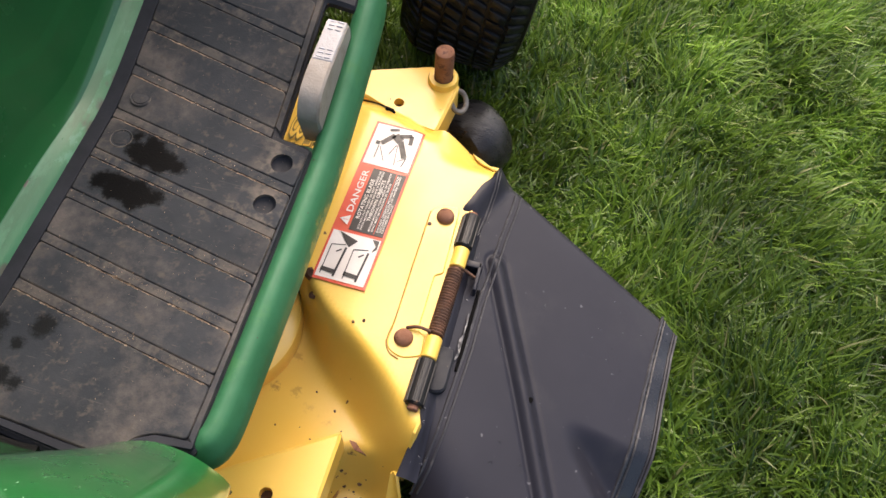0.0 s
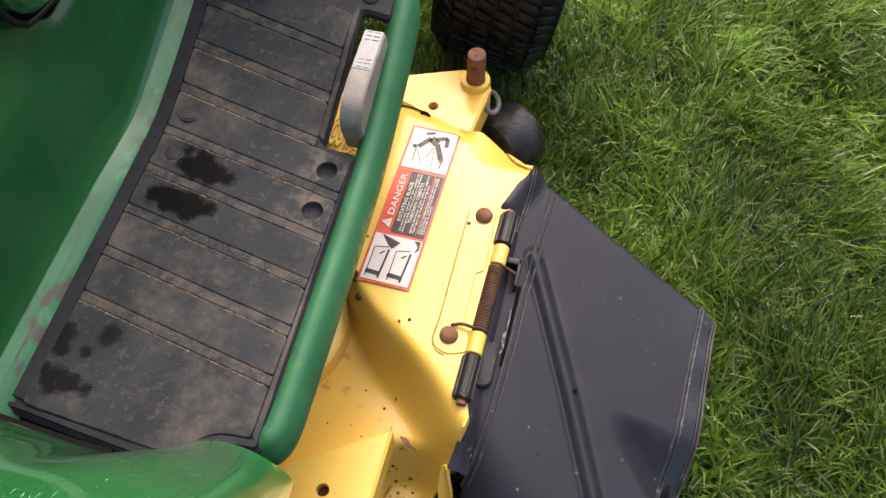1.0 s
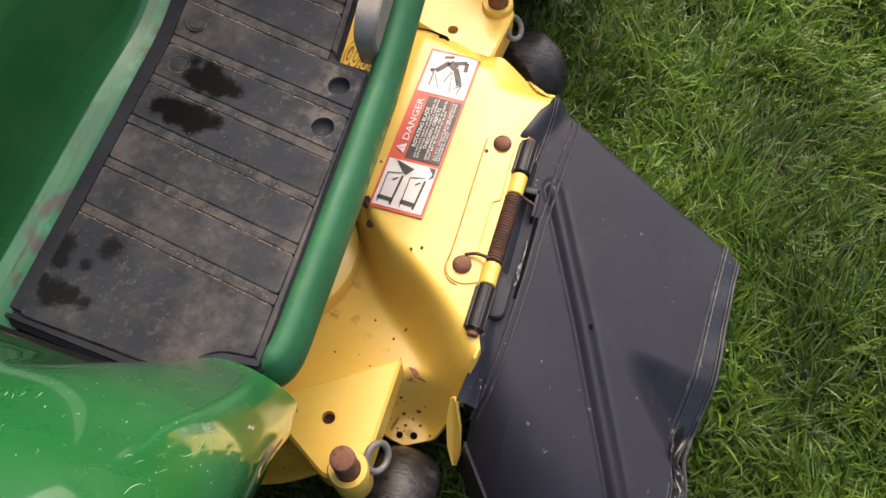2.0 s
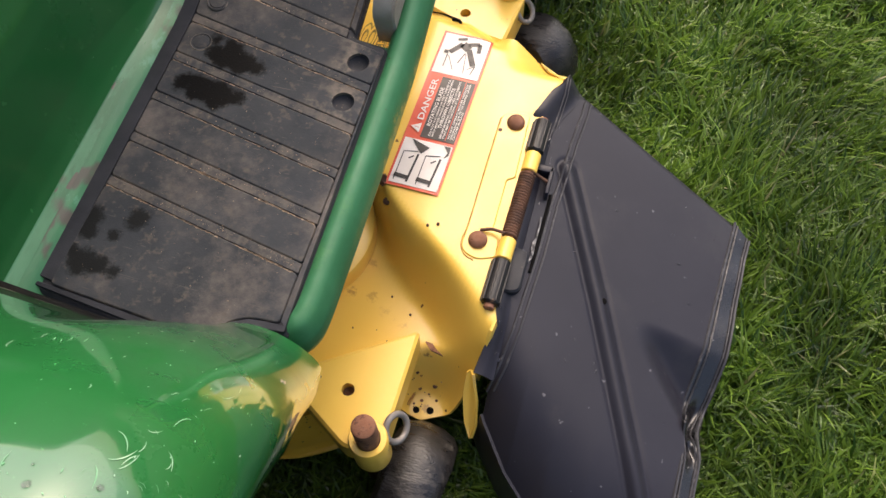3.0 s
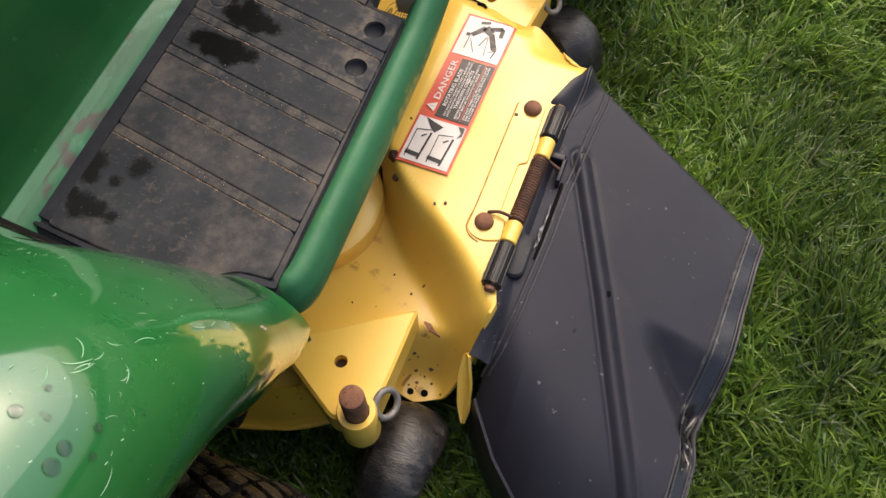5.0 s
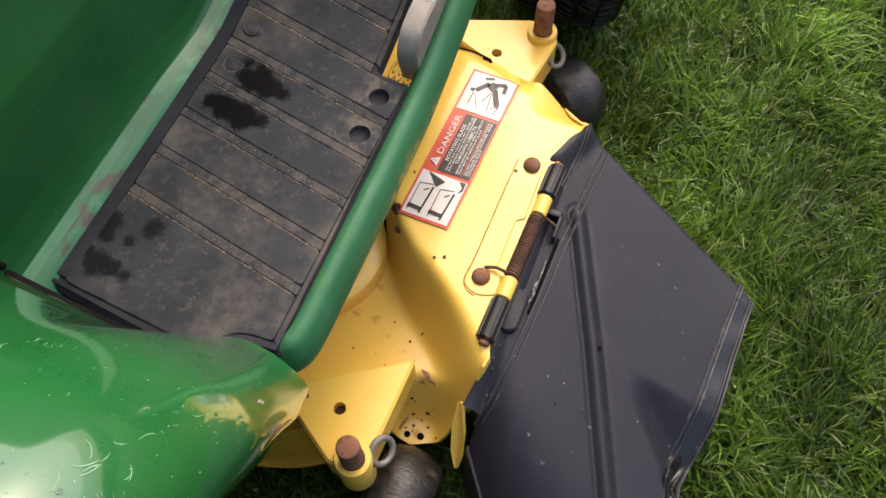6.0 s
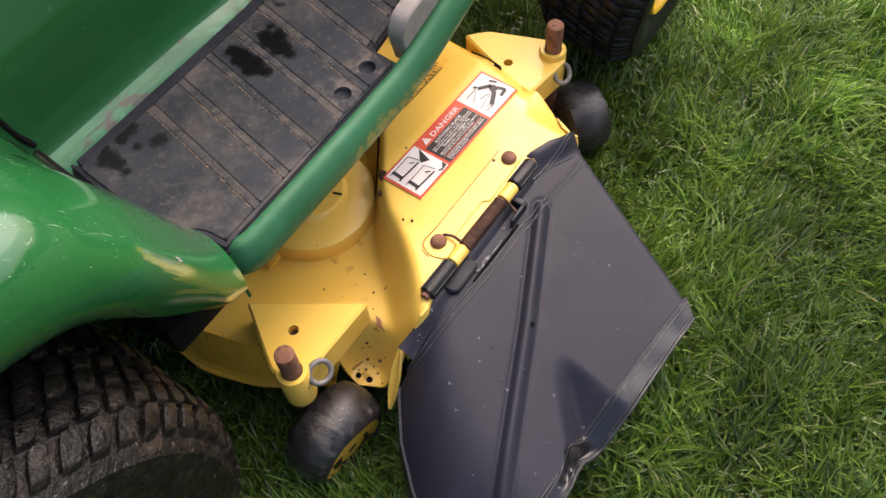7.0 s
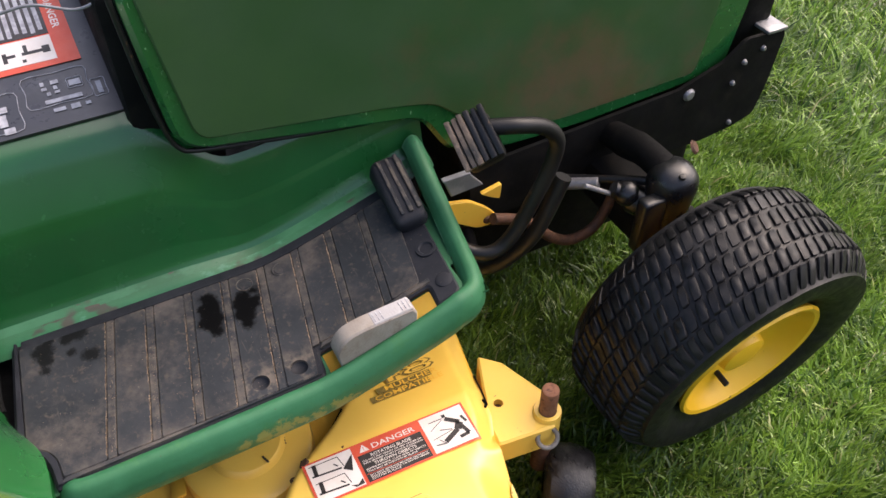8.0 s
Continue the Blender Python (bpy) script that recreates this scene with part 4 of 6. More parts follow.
# wheels
def wheel(name, at, axis, R, half, rim_r, lugs, rows, lug_h, rubber, label, dish=0.03, face=0.0):
    w = new(name)
    w.parent = tractor
    w.matrix_parent_inverse = Matrix.Translation(-tractor.location)
    w.location = at
    w["label"] = label
    ax = Vector(axis).normalized()
    q = Vector((0, 0, 1)).rotation_difference(ax)

    def put(nm, bm, mt, lb=""):
        ob = part(nm, bm, mt, None, lb)
        ob.parent = w
        return ob

    a = half
    side = R - rim_r
    def crown(h):
        k = abs(h) / a
        return R - 0.004 * k * k - 0.014 * max(0.0, k - 0.55) ** 2 / 0.1

    pr = [(rim_r - 0.012, a * 0.55), (rim_r + 0.003, a * 0.70), (rim_r + side * 0.12, a * 0.80), (rim_r + side * 0.35, a * 0.96), (rim_r + side * 0.58, a), (rim_r + side * 0.74, a * 0.97)]
    pr += [(crown(k * a) - lug_h, k * a) for k in (0.88, 0.7, 0.5, 0.3, 0.0)]
    prof = pr + [(r, -h) for r, h in pr[-2::-1]]
    tyre = put("tyre", lathe(prof, (0, 0, 0), ax, 72), rubber)
    # tread lugs in staggered rows, unevenly worn
    rj = random.Random(rows)
    bm = bmesh.new()
    for i in range(rows):
        c = (-0.80 + 1.60 * i / (rows - 1)) * a
        hw = 1.60 * a / (rows - 1) * 0.455
        for k in range(lugs):
            th = 2 * math.pi * (k + 0.5 * (i % 2) + 0.15 * math.sin(i * 2.1)) / lugs
            hl = math.pi / lugs * 0.74
            wl, wt, wd = rj.uniform(0.86, 1.04), rj.uniform(0.9, 1.06), rj.uniform(0.0, 0.0014)
            vs = []
            for lev, (dr, sc) in enumerate(((-lug_h - 0.003, 1.06), (-0.0014, 0.98), (0.0, 0.86))):
                for (sa, sh) in ((-1, -0.95), (0.2, -1), (0.75, -0.9), (1, -0.2), (1, 0.95), (-0.2, 1), (-0.75, 0.9), (-1, 0.2)):
                    h = c + sh * hw * sc * wt
                    t = th + sa * hl * sc * wl + 0.55 * hl * sh
                    r = crown(h) + dr - wd * lev
                    vs.append(bm.verts.new(q @ Vector((r * math.cos(t), r * math.sin(t), h))))
            bm.faces.new(vs[16:])
            for lv in (0, 8):
                for m in range(8):
                    bm.faces.new((vs[lv + m], vs[lv + (m + 1) % 8], vs[lv + 8 + (m + 1) % 8], vs[lv + 8 + m]))
    tr = part("tread", wavy(bm, 0.0012, 60), rubber, None, "", 50)
    tr.parent = tyre
    f = a * 0.70 + face
    put("rim", lathe([(rim_r - 0.014, -f), (rim_r + 0.004, -f), (rim_r + 0.004, -f + 0.004), (rim_r - 0.008, -f + 0.012), (rim_r - 0.010, 0), (rim_r - 0.008, f - 0.012), (rim_r + 0.002, f - 0.006), (rim_r + 0.006, f + 0.002), (rim_r + 0.003, f + 0.006), (rim_r - 0.003, f + 0.004),
                            (rim_r - 0.010, f - 0.008), (rim_r - 0.018, f - dish), (rim_r - 0.03, f - dish - 0.006), (0.045, f - dish - 0.010), (0.036, f - dish), (0.032, f - dish + 0.014), (0.02, f - dish + 0.018), (0, f - dish + 0.018)], (0, 0, 0), ax, 56), RIM_YELLOW, "yellow painted steel rim")
    return w


AX = (0.991, 0.018, -0.131)
fw = wheel("front_wheel", (0.0733 - 0.073 * AX[0], 0.8484 - 0.073 * AX[1], 0.2176 - 0.073 * AX[2]), AX, 0.2035, 0.084, 0.107, 76, 6, 0.0048, TYRE, "front wheel with a black turf tyre and yellow rim", 0.022, 0.011)
bm = rod((0.024, 0.8465, 0.149), (0.056, 0.847, 0.145), 0.0045)
turn(bm, Matrix.Translation(-Vector(fw.location)))
vs = part("valve_stem", bm, BLACK, None, "black rubber valve stem")
vs.parent = fw
wheel("rear_wheel", (-0.075, -0.37, 0.276), (1, 0, 0), 0.278, 0.125, 0.135, 62, 9, 0.008, MUD_TYRE, "large rear wheel with a muddy black tyre")

# frame, front axle and steering
rail = rounded([(0.60, 0.30), (0.60, 0.40), (0.95, 0.416), (1.03, 0.442), (1.062, 0.470), (1.136, 0.468), (1.140, 0.455), (1.134, 0.37), (1.123, 0.319), (1.08, 0.306), (1.02, 0.300), (0.95, 0.30)], 0.008)
bm = plate(rail, 0.0, -0.006)
for v in bm.verts:
    y, z, h = v.co
    v.co = Vector((-0.262 + h, y, z))
frame_rail = part("frame_rail", bm, DULL_BLACK, tractor, "black steel frame rail below the hood")
for (y, z, r) in ((0.970, 0.403, 0.010), (1.100, 0.446, 0.0045), (1.068, 0.431, 0.0045), (1.055, 0.398, 0.0045), (1.073, 0.319, 0.0045)):
    part("bolt", lathe([(0, 0.006), (r * 0.7, 0.005), (r, 0.002), (r, -0.002), (0, -0.002)], (-0.262, y, z), (1, 0, 0), 10), STEEL, frame_rail)
part("front_bracket", block(-0.30, 1.100, 0.468, -0.2585, 1.138, 0.474, 0.002), STEEL, tractor)
part("front_grille", block(-0.74, 1.052, 0.42, -0.289, 1.135, 0.74, 0.012), DULL_BLACK, tractor, "black plastic grille at the front of the hood")
part("engine_shroud", block(-0.74, 0.60, 0.13, -0.30, 1.05, 0.745, 0.02), DULL_BLACK, tractor)
part("chassis", block(-0.80, -0.60, 0.16, -0.315, 0.56, 0.36, 0.02), DULL_BLACK, tractor)
# added black block, keeps the gap between fender and mat dark
part("gap_blackout", block(-0.46, -0.07, 0.29, -0.06, 0.03, 0.338, 0.006), DULL_BLACK, tractor, "added black block that darkens the gap below the footboard")
part("seat_deck", block(-0.95, -0.56, 0.36, -0.42, -0.03, 0.585, 0.04, seg=4), GREEN, tractor, "green bodywork under the seat")
part("console_body", block(-0.80, -0.05, 0.34, -0.345, 0.24, 0.575, 0.02), DULL_BLACK, tractor)
part("front_axle", block(-0.45, 0.80, 0.27, -0.10, 0.88, 0.34, 0.015), DULL_BLACK, tractor, "black cast front axle")
bm = lathe([(0, 0.0), (0.020, 0), (0.024, 0.02), (0.031, 0.075), (0.0335, 0.090), (0.0345, 0.102), (0.0325, 0.114), (0.026, 0.124), (0.015, 0.130), (0, 0.132)], (-0.118, 0.829, 0.292), (-0.06, 0.02, 1), 28)
spindle = part("steering_spindle", wavy(bm, 0.002, 30), WET_BLACK, tractor, "glossy black kingpin housing over the front wheel")
part("spindle_arm", wavy(pipe([(-0.122, 0.829, 0.388), (-0.140, 0.829, 0.402), (-0.160, 0.829, 0.404), (-0.190, 0.831, 0.400), (-0.262, 0.835, 0.378)], 0.0215, 18), 0.003, 25), DULL_BLACK, spindle)
part("rubber_boot", lathe([(0, 0.0), (0.010, 0.0), (0.017, 0.006), (0.019, 0.014), (0.016, 0.022), (0.012, 0.026), (0.013, 0.031), (0.008, 0.036), (0, 0.037)], (-0.145, 0.792, 0.368), (-0.5, -0.7, 0.2), 20), WET_BLACK, spindle, "black rubber ball joint boot")
part("cast_web", turn(block(-0.011, -0.034, -0.045, 0.011, 0.004, 0.045, 0.006, seg=3), Matrix.Translation((-0.112, 0.806, 0.345))), WET_BLACK, spindle)
part("cast_boss", rod((-0.160, 0.796, 0.352), (-0.128, 0.812, 0.352), 0.021, 18, 0.003), WET_BLACK, spindle)
part("knuckle_bolt", lathe([(0, 0.004), (0.004, 0.003), (0.005, 0.0), (0, 0)], (-0.103, 0.824, 0.419), (0.3, -0.1, 1), 10), BLACK, spindle)
part("grease_cap", lathe([(0, 0.003), (0.008, 0.003), (0.010, 0), (0, 0)], (-0.140, 0.872, 0.425), (0.6, 0.5, 0.6), 14), RUST_DARK, spindle)
part("stub_axle", rod((-0.115, 0.845, 0.207), (0.03, 0.829, 0.207), 0.014), BLACK, spindle)
part("kingpin", rod((-0.115, 0.845, 0.19), (-0.115, 0.845, 0.29), 0.02), BLACK, spindle)
tie = part("tie_rod", rod((-0.27, 0.72, 0.335), (-0.145, 0.815, 0.385), 0.006), BLACK, tractor)
part("rod_end", rod((-0.232, 0.735, 0.345), (-0.196, 0.768, 0.361), 0.0085), STEEL, tie, "bright steel threaded rod end")
part("drag_link", rod((-0.165, 0.717, 0.400), (-0.155, 0.858, 0.306), 0.0035), STEEL, tractor)
part("lift_rod", pipe([(-0.20, 0.60, 0.362), (-0.20, 0.653, 0.335), (-0.20, 0.70, 0.284), (-0.20, 0.738, 0.261), (-0.20, 0.775, 0.268), (-0.20, 0.797, 0.305), (-0.20, 0.808, 0.35)], 0.008), RUST_DARK, tractor, "rust-brown bent lift rod")
part("hose", pipe([(-0.30, 0.62, 0.24), (-0.22, 0.60, 0.25), (-0.17, 0.64, 0.33), (-0.165, 0.68, 0.43)], 0.011), BLACK, tractor)

# brake pedal
brake = part("brake_pedal", pipe([(-0.18, 0.565, 0.537), (-0.162, 0.600, 0.540), (-0.16, 0.636, 0.527), (-0.16, 0.657, 0.503), (-0.161, 0.657, 0.472), (-0.163, 0.642, 0.425), (-0.166, 0.605, 0.352), (-0.172, 0.572, 0.335), (-0.20, 0.535, 0.345)], 0.010), BLACK, tractor, "black bent pedal lever with a ribbed rubber pad")
pad_m = Matrix.Translation((-0.166, 0.552, 0.540)) @ Vector((0.42, -0.55, 0.72)).to_track_quat("Z", "Y").to_matrix().to_4x4() @ Euler((0, 0, radians(44))).to_matrix().to_4x4()
part("pedal_pad", turn(block(-0.031, -0.031, -0.034, 0.017, 0.031, 0.0, 0.008), pad_m), BLACK, brake)
for k in range(6):
    x = -0.0278 + k * 0.0084
    part("rib", turn(wavy(block(x - 0.0033, -0.032, -0.002, x + 0.0033, 0.032, 0.006 - 0.0010 * abs(k - 2.5), 0.0012), 0.0016, 120, k), pad_m), OLD_RUBBER if k < 3 else BLACK, brake)
chan = [(0.533, 0.4425), (0.568, 0.4425), (0.592, 0.414), (0.545, 0.411)]
for k, nm in enumerate(("channel", "channel_edge")):
    bm = plate(rounded(chan if k == 0 else [(0.531, 0.4445), (0.570, 0.4445), (0.572, 0.4395), (0.533, 0.4395)], 0.001), 0.0 + 0.003 * k, -0.004, edge=0.001)
    for v in bm.verts:
        v.co = Vector((-0.215 + v.co.z, v.co.x, v.co.y))
    part(nm, bm, STEEL, tractor, "small pale metal channel behind the footboard")
bm = plate(rounded([(0.530, 0.405), (0.571, 0.394), (0.598, 0.372), (0.615, 0.352), (0.607, 0.338), (0.585, 0.340), (0.535, 0.375)], 0.008), 0.0, -0.006, edge=0.001)
for v in bm.verts:
    v.co = Vector((-0.213 + v.co.z, v.co.x, v.co.y))
bracket = part("yellow_bracket", bm, YELLOW_DIRTY, tractor, "yellow lift bracket behind the footboard")
bm = plate(rounded([(0.590, 0.395), (0.622, 0.402), (0.620, 0.376), (0.606, 0.384)], 0.004), 0.0, -0.006, edge=0.001)
for v in bm.verts:
    v.co = Vector((-0.217 + v.co.z, v.co.x, v.co.y))
part("bracket_end", bm, YELLOW_DIRTY, bracket)
part("bracket_bolt", lathe([(0, 0.004), (0.005, 0.003), (0.007, 0), (0, 0)], (-0.213, 0.600, 0.350), (1, 0, 0), 12), RUST_DARK, bracket)

# dashboard
def dash(u, v):
    """Top of the console; u from its right edge inwards, v forwards."""
    return (-0.336 - 0.30 * u, -0.06 + v * 0.275, 0.5825 + 0.05 * u)


dash_ob = part("dashboard", sheet(dash, 10, 10, -0.004), DASH, tractor, "black dashboard with warning stickers")


def on_dash(u0, v0, u1, v1, lift):
    def f(u, v):
        p = Vector(dash(u0 + u * (u1 - u0), v0 + v * (v1 - v0)))
        return p + Vector((0.0, 0, lift))
    return f


part("warning_label", sheet(on_dash(0.315, 0.555, 1.0, 0.885, 0.0008), 4, 4, 0.0005), RED, dash_ob)
part("label_field", sheet(on_dash(0.345, 0.575, 0.488, 0.80, 0.0014), 4, 4, 0.0005), WHITE, dash_ob)
part("label_field", sheet(on_dash(0.498, 0.57, 0.79, 0.80, 0.0014), 4, 4, 0.0005), INK, dash_ob)
part("label_field", sheet(on_dash(0.80, 0.57, 0.98, 0.80, 0.0014), 4, 4, 0.0005), WHITE, dash_ob)
rd = random.Random(9)
for k in range(7):
    a, b = 0.51 + rd.uniform(0, 0.02), 0.775 - rd.uniform(0, 0.06)
    part("text_bar", sheet(on_dash(a, 0.580 + 0.031 * k, b, 0.598 + 0.031 * k, 0.002), 2, 4, 0.0004), DIAL, dash_ob)
for (a, b, c2, d2) in ((0.40, 0.675, 0.415, 0.775), (0.415, 0.685, 0.455, 0.70), (0.39, 0.755, 0.43, 0.785), (0.375, 0.60, 0.43, 0.617), (0.40, 0.605, 0.415, 0.65), (0.36, 0.67, 0.375, 0.685), (0.84, 0.62, 0.86, 0.72), (0.86, 0.66, 0.90, 0.68), (0.83, 0.74, 0.87, 0.77)):
    part("picture_bar", sheet(on_dash(a, b, c2, d2, 0.002), 2, 2, 0.0004), INK, dash_ob)


def dial_outline(a, b, c2, d2):
    part("dial_outline", pipe([on_dash(a, b, c2, d2, 0.0008)(*q) for q in ((0, 0), (0.5, 0), (1, 0), (1, 0.5), (1, 1), (0.5, 1), (0, 1), (0, 0.5))], 0.0004, 6, 3, closed=True), DIAL, dash_ob)


for q in ((0.11, 0.64, 0.275, 0.875), (0.10, 0.885, 0.19, 0.935), (0.175, 0.80, 0.225, 0.855), (0.03, 0.40, 0.22, 0.60)):
    dial_outline(*q)
for (a, b, c2, d2) in ((0.118, 0.70, 0.138, 0.84), (0.19, 0.70, 0.205, 0.72), (0.185, 0.745, 0.205, 0.76), (0.215, 0.70, 0.235, 0.715), (0.215, 0.74, 0.235, 0.77), (0.16, 0.715, 0.178, 0.73), (0.165, 0.745, 0.178, 0.765), (0.185, 0.805, 0.215, 0.85), (0.07, 0.72, 0.088, 0.765), (0.065, 0.785, 0.09, 0.82), (0.07, 0.84, 0.085, 0.86), (0.06, 0.52, 0.12, 0.55), (0.02, 0.53, 0.05, 0.57), (0.13, 0.53, 0.16, 0.56), (0.11, 0.90, 0.175, 0.92)):
    part("dial_mark", sheet(on_dash(a, b, c2, d2, 0.0006), 2, 2, 0.0004), DIAL, dash_ob)
bm, w = letters("DANGER", 1.0)
for v in bm.verts:
    v.co = Vector(dash(0.72 - 0.20 * v.co.x / w, 0.822 + 0.032 * v.co.y / 0.73)) + Vector((0, 0, 0.0014))
part("label_text", bm, WHITE, dash_ob)
part("hood_gap", pipe([(-0.292, 0.216, 0.76), (-0.290, 0.226, 0.64), (-0.288, 0.236, 0.572), (-0.287, 0.246, 0.548), (-0.287, 0.262, 0.5395), (-0.289, 0.32, 0.5275), (-0.292, 0.40, 0.5125), (-0.296, 0.47, 0.500)], 0.0030), BLACK, tractor, "black rubber hood seal")
part("firewall", block(-0.80, 0.205, 0.34, -0.318, 0.30, 0.72, 0.01), DULL_BLACK, tractor, "black panel between dashboard and hood")
part("cable", pipe([(-0.36, 0.10, 0.70), (-0.35, 0.15, 0.712), (-0.335, 0.19, 0.705), (-0.325, 0.215, 0.715)], 0.0016), STEEL, tractor)

# forward and reverse foot pedal that stands up through the mat
foot_pedal = thing("foot_pedal", (-0.08, 0.38, 0.36), "grey weathered foot pedal standing up through the mat", "pedal")


PX0, PX1 = -0.0785, -0.0585


def pedal_plate(pts, x0, x1, radii, edge):
    bm = plate(rounded(pts, radii), 0.0, x0 - x1, edge=edge)
    for v in bm.verts:
        y, z, h = v.co
        v.co = Vector((x1 + h, y, z))
    return bm


part("pedal_body", pedal_plate([(0.330, 0.35), (0.320, 0.396), (0.331, 0.416), (0.352, 0.422), (0.413, 0.4255), (0.419, 0.417), (0.416, 0.35)], PX0, PX1, [0.003, 0.008, 0.010, 0.012, 0.004, 0.004, 0.003], 0.002), PEDAL, foot_pedal)
part("pedal_top", pedal_plate([(0.3665, 0.4215), (0.3675, 0.4236), (0.413, 0.4268), (0.4165, 0.421)], PX0 + 0.001, PX1 - 0.001, [0.0005, 0.001, 0.002, 0.001], 0.001), PEDAL_TOP, foot_pedal, "pale plastic tread with grip marks")
for k in range(6):
    for side in (0, 1):
        y = (0.370, 0.3745, 0.379, 0.402, 0.4065, 0.411)[k]
        part("grip_mark", block(PX0 + 0.0035 + side * 0.0075, y - 0.0006, 0.4225, PX0 + 0.0090 + side * 0.0075, y + 0.0006, 0.4239 + (y - 0.3675) * 0.0703 + 0.0004, 0.0003), DIAL, foot_pedal)

# ---- rubber mat with raised pads ----
mat = thing("foot_mat", (-0.16, 0.2, 0.36), "black ribbed rubber foot mat with brown mud stains", "mat")
HOLES = [(-0.082, 0.2835), (-0.0815, 0.239)]
PLUGS = [(-0.229, 0.315), (-0.228, 0.269)]
mat_out = rounded([(-0.264, 0.0065), (-0.119, -0.0095), (-0.102, 0.004), (-0.0925, 0.0145), (-0.079, 0.0185), (MAT_R + 0.0055, 0.020), (MAT_R, 0.308), (-0.0925, 0.311), (-0.0925, 0.449), (MAT_R - 0.002, 0.446), (MAT_R - 0.002, 0.476), (-0.25, 0.494), (-0.264, 0.47), (-0.262, 0.25)],
                  [0.006, 0.004, 0.006, 0.008, 0.01, 0.005, 0.010, 0.003, 0.006, 0.004, 0.012, 0.02, 0.01, 0.01])


def dense(pts, step=0.02):
    out = []
    for a, b in zip(pts, pts[1:] + pts[:1]):
        k = max(1, int(math.dist(a, b) / step))
        out += [(a[0] + (b[0] - a[0]) * i / k, a[1] + (b[1] - a[1]) * i / k) for i in range(k)]
    return out


part("mat_base", plate(dense(mat_out), lambda x, y: foot_z(y) + 0.0038, lambda x, y: foot_z(y) - (0.026 if y < 0.012 - 0.09 * (x + 0.26) or (x > -0.125 and y < 0.024) else 0.004), [ring_pts(*h, 0.0095) for h in HOLES], 0.0028, step=0.02), MAT_BASE, mat)
PAD_L, BAND = -0.2465, 0.0098


def rib_y(k, x):
    """Rear edge of a pad across the mat."""
    return 0.0558 + 0.0453 * k - 0.20 * (x + 0.16)


def pad(pts, hs=()):
    o = rounded(pts, 0.004, 4)
    return part("pad", plate(dense(o, 0.02), lambda x, y: foot_z(y) + 0.0074, lambda x, y: foot_z(y) + 0.003, [ring_pts(*h, 0.0100) for h in hs], 0.0009, step=0.02), MAT, mat)


def strip(pts, r=0.0008, mt=MAT):
    o = rounded(pts, r, 3)
    return part("border_strip", plate(dense(o, 0.02), lambda x, y: foot_z(y) + 0.0071, lambda x, y: foot_z(y) + 0.003, edge=0.0005), mt, mat)


G = 0.0006
strip([(-0.2610, 0.018), (PAD_L - G, 0.016), (PAD_L - G, 0.468), (-0.2610, 0.466)], mt=BORDER)
strip([(-0.0635 + G, 0.031), (-0.0575, 0.026), (-0.0622, 0.303), (-0.0635 + G, 0.300)])
strip([(-0.1005 + G, 0.318), (-0.0945, 0.314), (-0.0945, 0.452), (-0.1005 + G, 0.452)])
strip([(-0.2615, 0.0100), (-0.1195, -0.0055), (-0.1045, 0.0065), (-0.0945, 0.0172), (-0.080, 0.0212), (-0.0570, 0.0230), (-0.0572, 0.0285), (-0.075, 0.0280), (-0.0884, 0.0264), (-0.1006, 0.0203), (-0.1094, 0.0089), (-0.1190, 0.0017), (-0.2600, 0.0134)], 0.002, BORDER)
pad([(PAD_L - 0.003, 0.0138), (-0.119, 0.0026), (-0.1088, 0.0097), (-0.0999, 0.0212), (-0.0880, 0.0273), (-0.075, 0.0289), (-0.0635, 0.0293), (-0.0635, rib_y(1, -0.0635) - BAND), (PAD_L, rib_y(1, PAD_L) - BAND)])
for k in range(1, 9):
    xr = -0.0635 if k < 6 else -0.1005
    xl = PAD_L
    # band between two pads
    strip([(xl, rib_y(k, xl) - BAND + G), (xr, rib_y(k, xr) - BAND + G), (xr, rib_y(k, xr) - G), (xl, rib_y(k, xl) - G)])
    pad([(xl, rib_y(k, xl)), (xr, rib_y(k, xr)), (xr, rib_y(k + 1, xr) - BAND), (xl, rib_y(k + 1, xl) - BAND)], [HOLES[1]] if k == 4 else [HOLES[0]] if k == 5 else ())
for (x, y) in HOLES:
    part("hole_floor", lathe([(0, -0.0045), (0.004, -0.0042), (0.008, -0.0028), (0.0099, -0.0005), (0.0099, -0.006), (0, -0.006)], (x, y, foot_z(y) + 0.0045), n=20), MAT_BASE, mat)
for (x, y) in PLUGS:
    part("plug", lathe([(0, 0.0012), (0.0066, 0.0010), (0.0074, 0.0006), (0.0080, -0.0006), (0.0084, 0.0002), (0.0094, 0.0010), (0.0102, 0.0004), (0.0104, -0.003), (0, -0.003)], (x, y, foot_z(y) + 0.0070), n=24), MAT, mat)
part("plug", lathe([(0, 0.002), (0.008, 0.0018), (0.010, 0.0008), (0.0105, -0.003), (0, -0.003)], (-0.088, 0.4665, foot_z(0.4665) + 0.0036), (0, -0.27, 1), n=18), MAT_BASE, mat)
part("hole_rim", lathe([(0.0075, 0.0), (0.009, 0.002), (0.012, 0.0018), (0.013, -0.003), (0.0075, -0.003)], (-0.140, 0.470, foot_z(0.47) + 0.0045), (0, -0.28, 1), 20), MAT_BASE, mat)
part("hole_floor", lathe([(0, 0.0), (0.0076, 0.0), (0.0076, -0.002), (0, -0.002)], (-0.140, 0.470, foot_z(0.47) + 0.0035), (0, -0.28, 1), n=16), YELLOW_DIRTY, mat)
